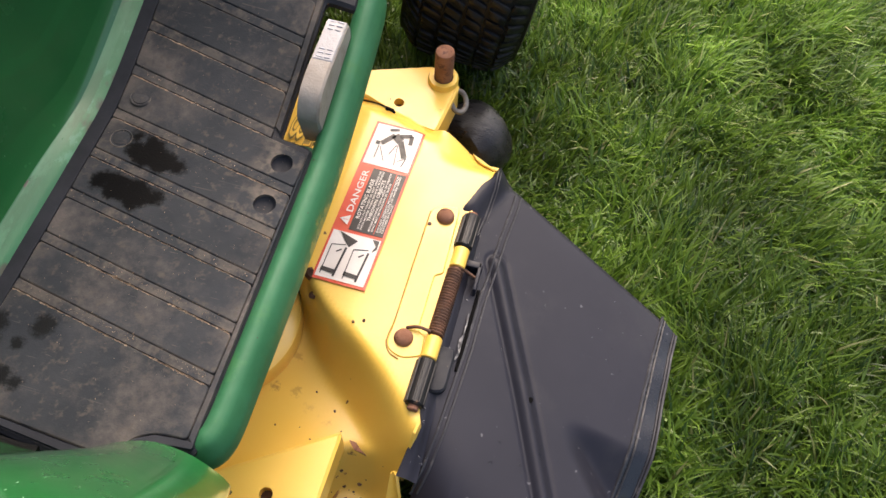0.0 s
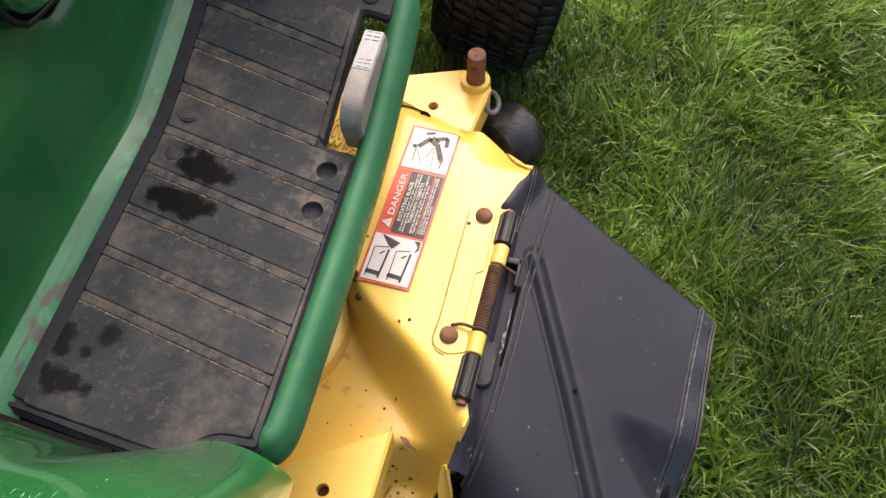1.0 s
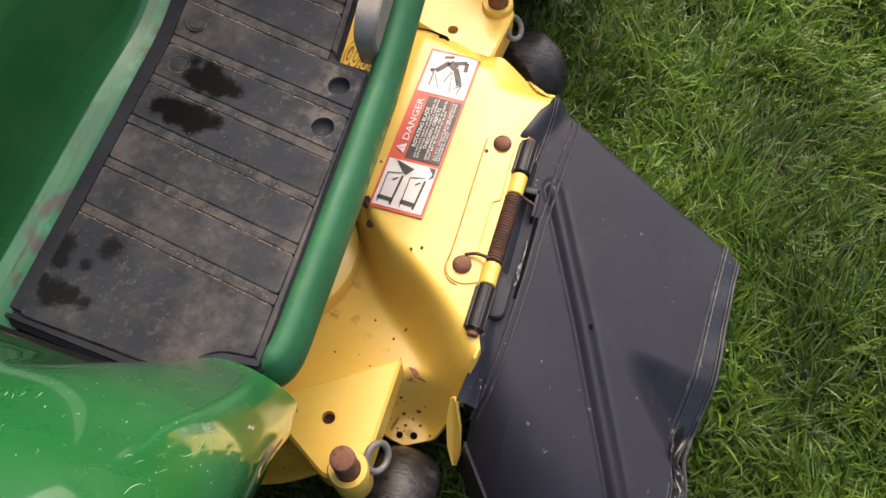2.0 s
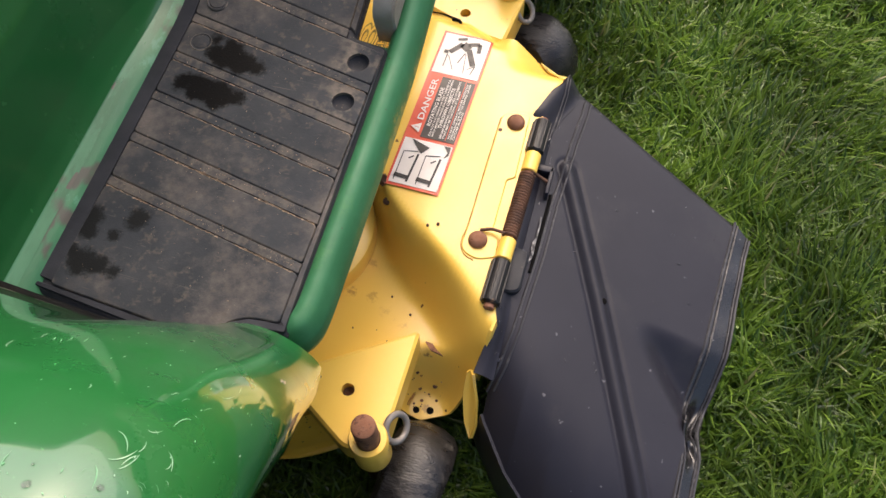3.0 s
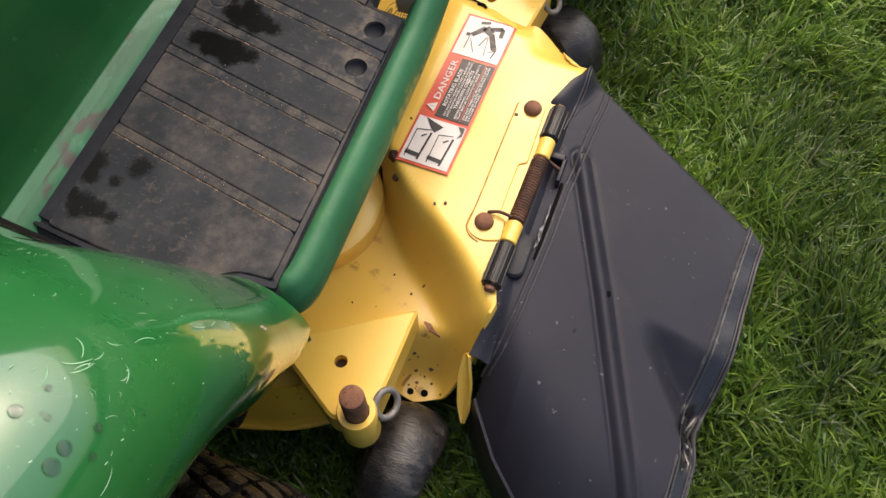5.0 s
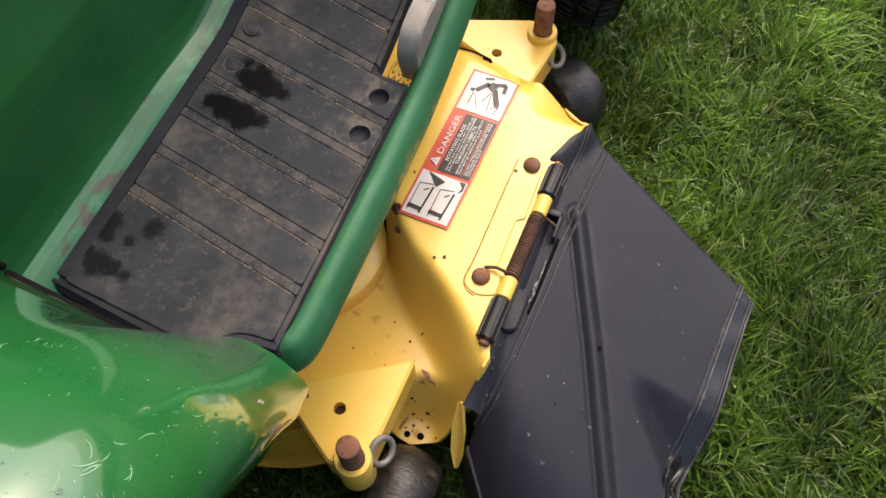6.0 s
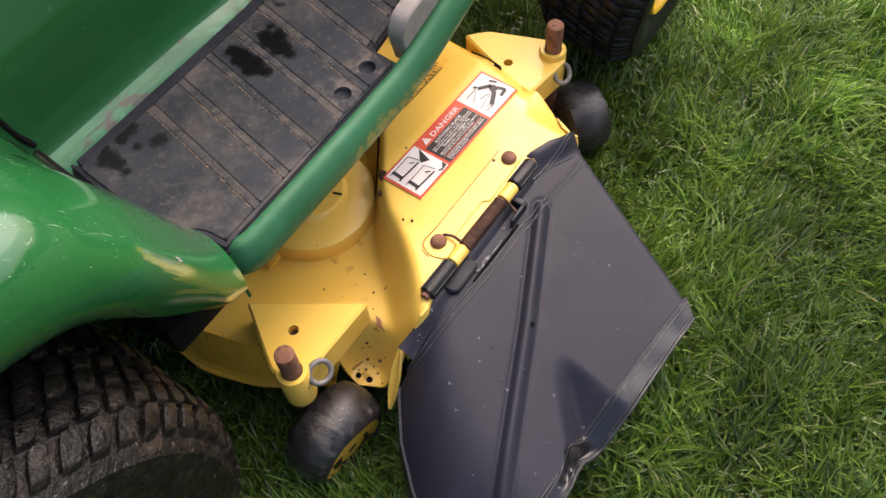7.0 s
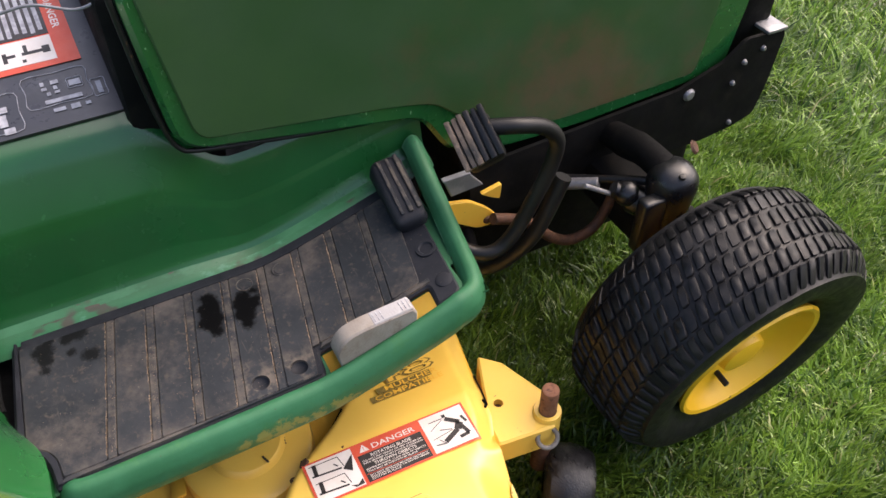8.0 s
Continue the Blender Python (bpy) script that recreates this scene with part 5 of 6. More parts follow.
# rolled block at the front inner corner
part("heel_block", wavy(turn(block(-0.050, -0.021, -0.016, 0.050, 0.021, 0.016, 0.012, seg=4), Matrix.Translation((-0.222, 0.474, 0.440)) @ Euler((radians(10), radians(16), radians(-2))).to_matrix().to_4x4()), 0.004, 40), MAT_BASE, mat, "worn rubber step at the front of the mat")

for k in range(3):
    part("heel_rib", wavy(turn(block(-0.040, -0.0022, -0.001, 0.040, 0.0022, 0.0022, 0.001), Matrix.Translation((-0.220, 0.463 + 0.011 * k, 0.4545 + 0.0022 * k)) @ Euler((radians(10), radians(16), radians(-2))).to_matrix().to_4x4()), 0.0012, 80, k), MAT, mat)

# ---- mower deck ----
deck = thing("mower_deck", (-0.1, 0.28, 0.05), "yellow mower deck with chipped paint and a warning decal", "mower deck")
SHOULDER = [(-0.60, 0.43), (-0.25, 0.405), (-0.145, 0.35), (-0.096, 0.292), (-0.058, 0.230), (-0.012, 0.196), (0.032, 0.165), (0.062, 0.131), (0.11, 0.070)]


def shoulder(x, y):
    """About the distance to the shoulder of the raised discharge dome; positive on the dome."""
    k = [interp(SHOULDER, x + o) for o in (-0.03, -0.02, -0.01, 0.0, 0.01, 0.02, 0.03)]
    ys = sum(k) / 7
    slope = (k[6] - k[0]) / 0.06
    return (y - ys) / math.sqrt(1 + slope * slope)


FLOOR = 0.138


def deck_front(x):
    return interp([(-0.6, 0.60), (-0.18, 0.54), (-0.105, 0.522), (-0.03, 0.508), (0.012, 0.490), (0.05, 0.486), (0.095, 0.483)], x)


def deck_z(x, y):
    w = 0.010 + 0.012 * sst(-0.07, 0.0, x)
    s = sst(-w, w, shoulder(x, y))
    top = 0.2115 - 0.28 * max(0.0, -0.068 - x) * (1 - sst(-0.068, -0.3, x) * 0.6)
    z = FLOOR + (top - FLOOR) * s
    z -= 0.055 * sst(0.435, 0.49, y) * sst(0.01, 0.09, x)
    z -= 0.068 * sst(0.052, 0.018, math.hypot((x - 0.034) * 0.95, y - 0.072))
    z -= 0.020 * sst(deck_front(x) - 0.028, deck_front(x) - 0.001, y) * sst(0.03, 0.0, x)
    z -= 0.03 * sst(0.13, 0.08, y) * sst(0.03, 0.085, x) * s
    return z


def deck_back(x):
    return interp([(-0.6, 0.02), (-0.25, 0.0), (-0.16, -0.006), (-0.09, 0.012), (-0.03, 0.05), (-0.006, 0.066), (0.03, 0.060), (0.06, 0.075), (0.075, 0.092), (0.095, 0.092)], x)


def deck_right(y):
    return interp([(0.09, 0.077), (0.10, 0.079), (0.14, 0.0865), (0.152, 0.0805), (0.384, 0.0815), (0.39, 0.073), (0.434, 0.0893), (0.483, 0.0928)], y)


def deck_shell(u, v):
    b, f = deck_back(0.08), deck_front(0.08)
    x = -0.55 + u * (deck_right(b + v * (f - b)) + 0.55)
    b, f = deck_back(x), deck_front(x)
    y = b + v * (f - b)
    return (x, y, deck_z(x, y) + 0.0015 * noise.noise(Vector((x, y, 0)) * 14))


part("deck_shell", sheet(deck_shell, 130, 100, 0.003), YELLOW, deck, "yellow stamped steel deck shell with chips", 60)


def rear_skirt(u, v):
    x = -0.55 + u * (0.0 + 0.55)
    y = deck_back(x)
    a = v * 1.35
    z0 = deck_z(x, y)
    return (x, y - 0.016 * math.sin(a) - 0.006 * sst(0.85, 1, v), z0 - (z0 - 0.055) * v)


part("rear_skirt", sheet(rear_skirt, 70, 14, 0.003), YELLOW_DIRTY, deck)
part("skirt_rim", pipe([(-0.55 + 0.55 * k / 14, deck_back(-0.55 + 0.55 * k / 14) - 0.022, 0.056) for k in range(14)], 0.004), YELLOW_DIRTY, deck)


def front_skirt(u, v):
    x = -0.55 + u * (0.094 + 0.55)
    y = deck_front(x)
    z0 = deck_z(x, y)
    return (x, y + 0.004 * math.sin(v * 3), z0 - (z0 - 0.06) * v)


part("front_skirt", sheet(front_skirt, 60, 6, 0.003), YELLOW_DIRTY, deck)


# holed tab below the bowl at the rear
for (x, y, r) in ((0.022, 0.0695, 0.0036), (0.037, 0.0725, 0.0040)):
    part("drain_hole", lathe([(0, 0.0006), (r, 0.0006), (r * 1.05, -0.003)], (x, y, deck_z(x, y) + 0.0012), (0, -0.1, 1), 16), HOLE, deck)
for (x, y, r) in ((0.036, 0.098, 0.0022), (0.031, 0.090, 0.0012), (0.054, 0.077, 0.0014), (0.041, 0.085, 0.0016)):
    part("rust_spot", wavy(lathe([(0, 0.0006), (r, 0.0003), (r * 1.1, -0.002)], (x, y, deck_z(x, y) + 0.0014), (0, -0.2, 1), 9), r * 0.5, 260, x * 90), RUST_DARK, deck, "dark rust spot")


rr = random.Random(11)
for k in range(16):
    x, y = 0.036 + rr.gauss(0, 0.013), 0.088 + rr.gauss(0, 0.012)
    r = rr.choice((0.0006, 0.0008, 0.0012, 0.0020))
    part("rust_spot", wavy(lathe([(0, 0.0005), (r, 0.0003), (r * 1.2, -0.0015)], (x, y, deck_z(x, y) + 0.0013), (0, -0.15, 1), 8), r * 0.7, 300, k), RUST if k % 3 else RUST_DARK, deck, "small brown rust spot")
for (x0, y0, x1, y1) in ((0.019, 0.100, 0.024, 0.112), (0.012, 0.072, 0.016, 0.090)):
    part("weld_seam", wavy(pipe([(x0 + (x1 - x0) * k / 5, y0 + (y1 - y0) * k / 5, deck_z(x0, y0) + 0.0025) for k in range(6)], 0.0016, 6, 2), 0.0012, 200), RUST_SEAM, deck, "rusty weld seam")
bm = plate(rounded([(0.020, 0.122), (0.028, 0.114), (0.042, 0.111), (0.034, 0.116), (0.028, 0.121)], 0.001), 0.1490, 0.1455)
part("rust_flake", wavy(bm, 0.002, 140), RUST, deck, "flaking rust patch")

for (x, y, z, s) in ((-0.066, 0.262, 0.172, 0.006), (-0.056, 0.244, 0.166, 0.004), (0.006, 0.226, 0.2140, 0.0014), (-0.004, 0.222, 0.2140, 0.0011)):
    bm = lathe([(0, 0.001), (s, 0.0004), (s * 1.1, -0.003)], (x, y, deck_z(x, y) + 0.0018), (-0.3 if z < 0.2 else 0, -0.4 if 0.15 < z < 0.2 else 0, 1), 9)
    part("rust_spot", wavy(bm, s * 0.5, 260, x * 50), RUST_DARK, deck, "dark rust spot")


# bent fin at the rear end of the discharge edge
def fin(u, v):
    """Tongue that hangs down, wide in its middle and pointed below."""
    z = 0.152 - 0.060 * v
    w = interp([(0.0, 0.010), (0.35, 0.019), (0.75, 0.017), (1.0, 0.005)], v)
    return (0.0745 + 0.014 * v + (u - 0.5) * w * 0.9, 0.099 - 0.050 * v - (u - 0.5) * w * 0.35 + 0.004 * math.sin(u * 3), z + 0.006 * u)


part("side_fin", sheet(fin, 4, 14, 0.003), YELLOW, deck)


def right_edge(u, v):
    y = 0.10 + u * 0.383
    x = deck_right(y)
    z0 = deck_z(x, y)
    return (x + 0.002 * v, y, z0 - 0.02 * v)


part("discharge_edge", sheet(right_edge, 40, 3, 0.003), YELLOW, deck)
tip = rounded([(0.060, 0.4855), (0.078, 0.4865), (0.083, 0.484), (0.094, 0.486), (0.0935, 0.476), (0.089, 0.474), (0.084, 0.479), (0.070, 0.479)], 0.0012)
part("chipped_tip", plate(tip, lambda x, y: deck_z(x, y) + 0.0045, lambda x, y: deck_z(x, y) + 0.0012, edge=0.0005), WHITE_CHIP, deck, "chipped pale paint on the deck corner")

bm = plate(rounded([(-0.25, -0.005), (-0.19, -0.004), (-0.222, -0.045)], 0.003), 0.150, 0.146)
part("rear_gusset", bm, YELLOW_DIRTY, deck)

# round belt cover
cover = part("belt_cover", lathe([(0.0855, 0.0), (0.0858, 0.02), (0.084, 0.026), (0.079, 0.029), (0.05, 0.032), (0.047, 0.038), (0.044, 0.041), (0, 0.042)], (-0.151, 0.212, FLOOR - 0.002), n=64), YELLOW, deck, "round yellow belt cover on the deck")
part("cover_slot", turn(block(-0.006, -0.0012, -0.001, 0.006, 0.0012, 0.001, 0), Matrix.Translation((-0.114, 0.226, FLOOR + 0.0396)) @ Euler((0, 0, radians(20))).to_matrix().to_4x4()), INK, cover)
part("cover_clip", turn(block(-0.02, -0.011, -0.002, 0.02, 0.011, 0.002, 0.002), Matrix.Translation((-0.150, 0.118, FLOOR + 0.010)) @ Euler((radians(24), 0, radians(-14))).to_matrix().to_4x4()), YELLOW_DIRTY, deck, "bent rusty clip beside the belt cover")


# open joints in the deck
def joint(pts, r):
    return part("open_joint", pipe([(x, y, deck_z(x, y) + 0.0022) for x, y in pts], r, 8, 6), HOLE, deck, "dark open joint")


joint([(x, deck_front(x) - 0.0005) for x in (-0.10, -0.085, -0.07, -0.055, -0.045)], 0.0011)
joint([(-0.055, 0.5085), (-0.048, 0.5095), (-0.043, 0.506)], 0.0017)
joint([(-0.128, 0.338), (-0.118, 0.322), (-0.104, 0.300), (-0.092, 0.281), (-0.083, 0.266), (-0.078, 0.252)], 0.0015)
for (x, y, r) in ((-0.086, 0.262, 0.0035), (-0.08, 0.246, 0.0022), (-0.03, 0.165, 0.0010), (-0.005, 0.150, 0.0012), (0.008, 0.131, 0.0009), (-0.06, 0.12, 0.0008)):
    part("rust_spot", wavy(lathe([(0, 0.0006), (r, 0.0003), (r * 1.1, -0.002)], (x, y, deck_z(x, y) + 0.0014), (0, 0, 1), 9), r * 0.6, 260, x * 90), RUST_DARK, deck, "dark rust spot")


# ---- caster arms, spindles and rollers ----
def caster(name, boss, arm, arm_top, hole, ring_at, ax, size=1.0, aside=(0.0, 0.0)):
    c = new(name)
    c.parent = deck
    c.location = (boss[0], boss[1], 0.0)
    c.matrix_parent_inverse = Matrix.Translation(-deck.location)
    c["label"] = "yellow caster arm with a rusty pin and scuffed roller"
    off = Vector(c.location)

    def put(nm, bm, mt, lb=""):
        turn(bm, Matrix.Translation(-off))
        ob = part(nm, bm, mt, None, lb)
        ob.parent = c
        return ob

    put("arm", plate(rounded(arm, 0.006), arm_top, arm_top - 0.045, [ring_pts(*hole, 0.0065)] , 0.003), YELLOW, "triangular yellow steel arm with a round hole")
    put("hole_shade", plate(ring_pts(*hole, 0.0064), arm_top - 0.012, arm_top - 0.016), RUST_DARK)
    x, y = boss
    put("boss", lathe([(0.012, 0.0), (0.0182, 0.0), (0.019, 0.003), (0.019, 0.060), (0.0178, 0.063), (0.0125, 0.063), (0.012, 0.0)], (x, y, arm_top - 0.055), n=32), YELLOW)
    put("pin", lathe([(0, -0.06), (0.0115, -0.06), (0.0112, 0.0), (0.0116, 0.002), (0.0116, 0.037), (0.011, 0.040), (0.009, 0.0415), (0, 0.042)], (x, y, arm_top + 0.012), n=26), RUST, "rusty pin head")
    rx, ry, rz, tilt = ring_at
    r = 0.0135
    qm = Matrix.Translation((rx, ry, rz)) @ Euler(tilt).to_matrix().to_4x4()
    put("ring", pipe([qm @ Vector((r * math.cos(a), r * math.sin(a), 0)) for a in (2 * math.pi * k / 10 for k in range(10))], 0.0033, closed=True), RING, "grey steel ring")
    put("stem", rod((x, y, 0.062), (x, y, arm_top - 0.05), 0.0125), RUST_DARK)
    put("axle", rod((x, y, 0.066), tuple(Vector((x, y, 0.066)) + Vector(ax) * 0.07), 0.008), RUST_DARK)
    put("roller", wavy(lathe([(r2 * size, h2) for r2, h2 in [(0.02, 0.0), (0.048, 0.001), (0.058, 0.008), (0.063, 0.022), (0.0645, 0.034), (0.063, 0.046), (0.058, 0.060), (0.051, 0.068), (0.048, 0.069), (0.0465, 0.066), (0.02, 0.066)]], tuple(Vector((x + aside[0], y + aside[1], 0.065 * size)) + Vector(ax) * 0.004), ax, 40), 0.002, 45), ROLLER, "scuffed dark plastic roller")
    put("roller_face", lathe([(r2 * size, h2) for r2, h2 in [(0, 0.0), (0.045, 0.0), (0.0464, 0.002), (0.020, 0.001), (0, 0.0005)]], tuple(Vector((x + aside[0], y + aside[1], 0.065 * size)) + Vector(ax) * 0.069), ax, 24), YELLOW_DIRTY, "yellow roller hub")
    return c


caster("rear_caster", (0.0, 0.0), [(0.017, 0.119), (-0.105, 0.040), (-0.022, -0.012), (0.014, -0.008)], 0.186, (-0.034, 0.042), (0.021, 0.020, 0.178, (radians(10), radians(52), 0)), (0.985, -0.10, -0.10))
caster("front_caster", (0.0, 0.575), [(-0.125, 0.54), (-0.075, 0.520), (-0.015, 0.498), (0.012, 0.494), (0.022, 0.575), (-0.018, 0.596), (-0.10, 0.565)], 0.190, (-0.043, 0.526), (0.024, 0.562, 0.174, (radians(10), radians(48), 0)), (0.55, 0.83, 0.0), 0.88, (0.022, -0.011))

# ---- deflector chute ----
chute = thing("discharge_chute", (0.2, 0.2, 0.08), "black plastic deflector chute with scuffs, hinged on the deck", "deflector chute")
CH_OUT = [(-0.06, 0.292), (0.04, 0.297), (0.08, 0.299), (0.112, 0.293), (0.15, 0.300), (0.2, 0.306), (0.30, 0.315), (0.362, 0.3215)]


def seg_dist(p, a, b):
    p, a, b = Vector(p), Vector(a), Vector(b)
    d = b - a
    t = min(1, max(0, (p - a).dot(d) / d.length_squared))
    return (p - a - d * t).length, t


RIB = [((0.121, 0.340), (0.184, 0.204)), ((0.184, 0.204), (0.262, 0.022)), ((0.262, 0.022), (0.285, -0.04))]


def chute_z(x, y):
    z = 0.192 - (x - 0.115) * 0.335
    # rounded rib with a faint groove beside it
    d = min(seg_dist((x, y), a, b)[0] for a, b in RIB)
    z += 0.0068 * math.cos(min(1.0, d / 0.0105) * math.pi / 2) ** 1.5 - 0.0016 * math.exp(-((d - 0.0115) / 0.0022) ** 2)
    # wedge-shaped dent that opens towards the lip
    ax, ay = 0.226, 0.197
    t = ((x - ax) * 0.74 + (y - ay) * -0.67)
    s = ((x - ax) * 0.67 + (y - ay) * 0.74)
    if t > -0.01:
        w = 0.006 + 0.42 * max(0.0, t)
        z -= 0.38 * max(0.0, t) * sst(-0.012 - 0.10 * max(0, t), 0.014, s) * sst(w * 1.9, w * 0.1, s) * sst(-0.005, 0.04, t)
    return z


def welt_x(y):
    return interp([(0.07, 0.090), (0.085, 0.095), (0.105, 0.101), (0.14, 0.106), (0.23, 0.112), (0.29, 0.113), (0.33, 0.1165), (0.37, 0.118), (0.416, 0.1225), (0.44, 0.123)], y)


def front_y(x):
    return interp([(0.095, 0.452), (0.124, 0.443), (0.322, 0.3615)], x)


def back_y(x):
    return interp([(0.085, 0.085), (0.10, 0.06), (0.132, 0.018), (0.17, -0.016), (0.21, -0.045), (0.31, -0.075)], x)


def chute_top(u, v):
    x = 0.096 + (0.322 - 0.096) * u
    f, b = front_y(x), back_y(x)
    y = b + (f - b) * v
    xo = interp(CH_OUT, y)
    x = 0.096 + (xo - 0.096) * u
    f, b = front_y(x), back_y(x)
    y = b + (f - b) * v
    z = chute_z(x, y)
    edge = min((f - y), 0.014) / 0.014
    z -= 0.012 * (1 - math.sqrt(max(0, 1 - (1 - edge) ** 2)))
    d = max(0.0, y - b)
    z -= 0.062 * max(0.0, 1 - d / 0.13) ** 2.3
    return (x, y, z)


part("chute_top", sheet(chute_top, 150, 170, 0.003), CHUTE, chute, "", 50)


def chute_front(u, v):
    x, y, z = chute_top(u, 1.0)
    return (x + 0.001 * v, y + 0.004 * math.sin(v * 2), z - (0.055 + 0.01 * u) * v)


part("chute_front", sheet(chute_front, 40, 6, 0.003), CHUTE, chute)


def chute_rear(u, v):
    x, y, z = chute_top(u, 0.0)
    return (x - 0.004 * v, y - 0.004 * math.sin(v * 2), z - (z - 0.045) * v)


part("chute_rear", sheet(chute_rear, 40, 6, 0.003), CHUTE, chute)


# lip: a band with two welts along the open side, buckled beside the dent
def lip(u, v):
    y = -0.07 + v * 0.432
    xi = interp(CH_OUT, y)
    buckle = math.exp(-((y - 0.112) / 0.026) ** 2)
    w = interp([(-0.07, 0.020), (0.09, 0.021), (0.13, 0.026), (0.2, 0.028), (0.362, 0.021)], y)
    x = xi - 0.002 + w * u - 0.004 * buckle * math.sin(u * 3)
    yy = y - 0.016 * u * sst(0.30, 0.362, y)
    z0 = chute_z(interp(CH_OUT, y), y)
    z = z0 - 0.010 * u
    fold = math.exp(-((y - 0.122 + 0.030 * u) / 0.010) ** 2)
    z += buckle * (0.014 * math.sin(u * 6.2 + 0.4) - 0.015) + 0.018 * fold * math.sin(u * math.pi) ** 0.7 + 0.0015 * math.sin(y * 90) * u
    return (x, yy, z)


part("chute_lip", sheet(lip, 36, 120, 0.003), CHUTE_LIP, chute, "black lip with scuffed double edge", 50)


def lip_skirt(u, v):
    x, y, z = lip(1.0, v)
    return (x + 0.001 - 0.004 * u, y, z - 0.03 * u)


part("lip_skirt", sheet(lip_skirt, 4, 80, 0.003), CHUTE_LIP, chute)


for u, r in ((0.03, 0.0018), (0.22, 0.0012), (0.97, 0.0020), (0.84, 0.0011)):
    part("lip_welt", pipe([tuple(Vector(lip(u, k / 60)) + Vector((0, 0, r * 0.5))) for k in range(61)], r, 6, 1), WELT, chute, "scuffed raised edge")
for o, r in ((0.0, 0.0016), (0.0065, 0.0013)):
    part("hinge_welt", pipe([(welt_x(y) + o, y, chute_z(welt_x(y) + o, y) + 0.0006 - 0.062 * max(0.0, 1 - max(0.0, y - back_y(welt_x(y) + o)) / 0.13) ** 2.3) for y in (0.085 + 0.355 * k / 50 for k in range(51)) if y < front_y(welt_x(y) + o) - 0.004], r, 6, 1), WELT, chute, "scuffed raised edge")


# flange on the hinge side
def flange_left(y):
    return interp([(0.085, 0.078), (0.10, 0.080), (0.14, 0.0872), (0.152, 0.0815), (0.376, 0.0815), (0.384, 0.0705), (0.436, 0.0895), (0.46, 0.0905)], y)


def flange(u, v):
    end = interp([(0.0, 0.436), (0.3, 0.457), (1.0, 0.447)], u)
    y = 0.091 + (end - 0.091) * v
    left = flange_left(y)
    x = left + (0.099 + 0.018 * sst(0.38, 0.44, y) - left) * u
    z = 0.2055 - 0.004 * u - 0.006 * sst(0.4, 1.0, u) - 0.022 * sst(0.16, 0.085, y)
    if y > 0.376:
        low, high = chute_z(x, y) + 0.0014, deck_z(flange_left(min(y, 0.436)), min(y, 0.436)) + 0.0035
        zz = low + max(0.0, high - low) * sst(0.9, 0.15, u) - 0.010 * sst(end - 0.016, end, y)
        z = z + (zz - z) * sst(0.376, 0.388, y)
    return (x, y, z)


def on_flange(x, y):
    left = flange_left(y)
    u = (x - left) / (0.099 + 0.018 * sst(0.38, 0.44, y) - left)
    end = interp([(0.0, 0.436), (0.3, 0.457), (1.0, 0.447)], u)
    return flange(u, (y - 0.091) / (end - 0.091))


for o, r in ((0.0, 0.0011), (0.0032, 0.0008)):
    part("hinge_welt", pipe([tuple(Vector(on_flange(interp([(0.36, 0.0925), (0.39, 0.0960), (0.422, 0.0985), (0.46, 0.0970)], y) + o, y)) + Vector((0, 0, 0.0005))) for y in (0.362 + 0.0046 * k for k in range(20))], r, 6, 1), WELT, chute, "scuffed raised edge")
part("hinge_flange", sheet(flange, 10, 60, 0.004), CHUTE, chute)
part("flange_slot", pipe([(0.1085, 0.205, chute_z(0.1085, 0.205) + 0.0010), (0.1095, 0.25, chute_z(0.1095, 0.25) + 0.0010), (0.1100, 0.30, chute_z(0.11, 0.30) + 0.0010)], 0.0017, 8, 4), HOLE, chute, "dark slot beside the flange")
bm = plate(dense(rounded([(0.1045, 0.215), (0.1072, 0.222), (0.1076, 0.262), (0.1062, 0.270), (0.1058, 0.244), (0.1040, 0.238), (0.1050, 0.226)], 0.0006), 0.004), lambda x, y: chute_z(x, y) + 0.0032, lambda x, y: chute_z(x, y) - 0.001)
part("flaked_edge", wavy(bm, 0.0016, 240), WELT_PALE, chute, "pale flaking edge")
ear = rounded([(0.084, 0.172), (0.104, 0.176), (0.104, 0.222), (0.086, 0.226)], [0.012, 0.014, 0.004, 0.002])
part("flange_ear", plate(ear, 0.2065, 0.199, edge=0.002), MAT_BASE, chute)
part("latch_tab", block(0.090, 0.318, 0.197, 0.108, 0.326, 0.2105, 0.0015), CHUTE, chute)
part("latch_tab", block(0.1035, 0.292, 0.194, 0.1075, 0.326, 0.2105, 0.0012), CHUTE, chute)
part("drain_hole", lathe([(0, 0.0008), (0.003, 0.0008), (0.0032, -0.001), (0, -0.001)], (0.189, 0.204, chute_z(0.189, 0.204) + 0.0004), (0.3, 0, 1), 12), HOLE, chute)
part("edge_strip", pipe([(0.148, 0.012, 0.11), (0.158, 0.0, 0.09), (0.166, -0.01, 0.075)], 0.003), STEEL, chute)

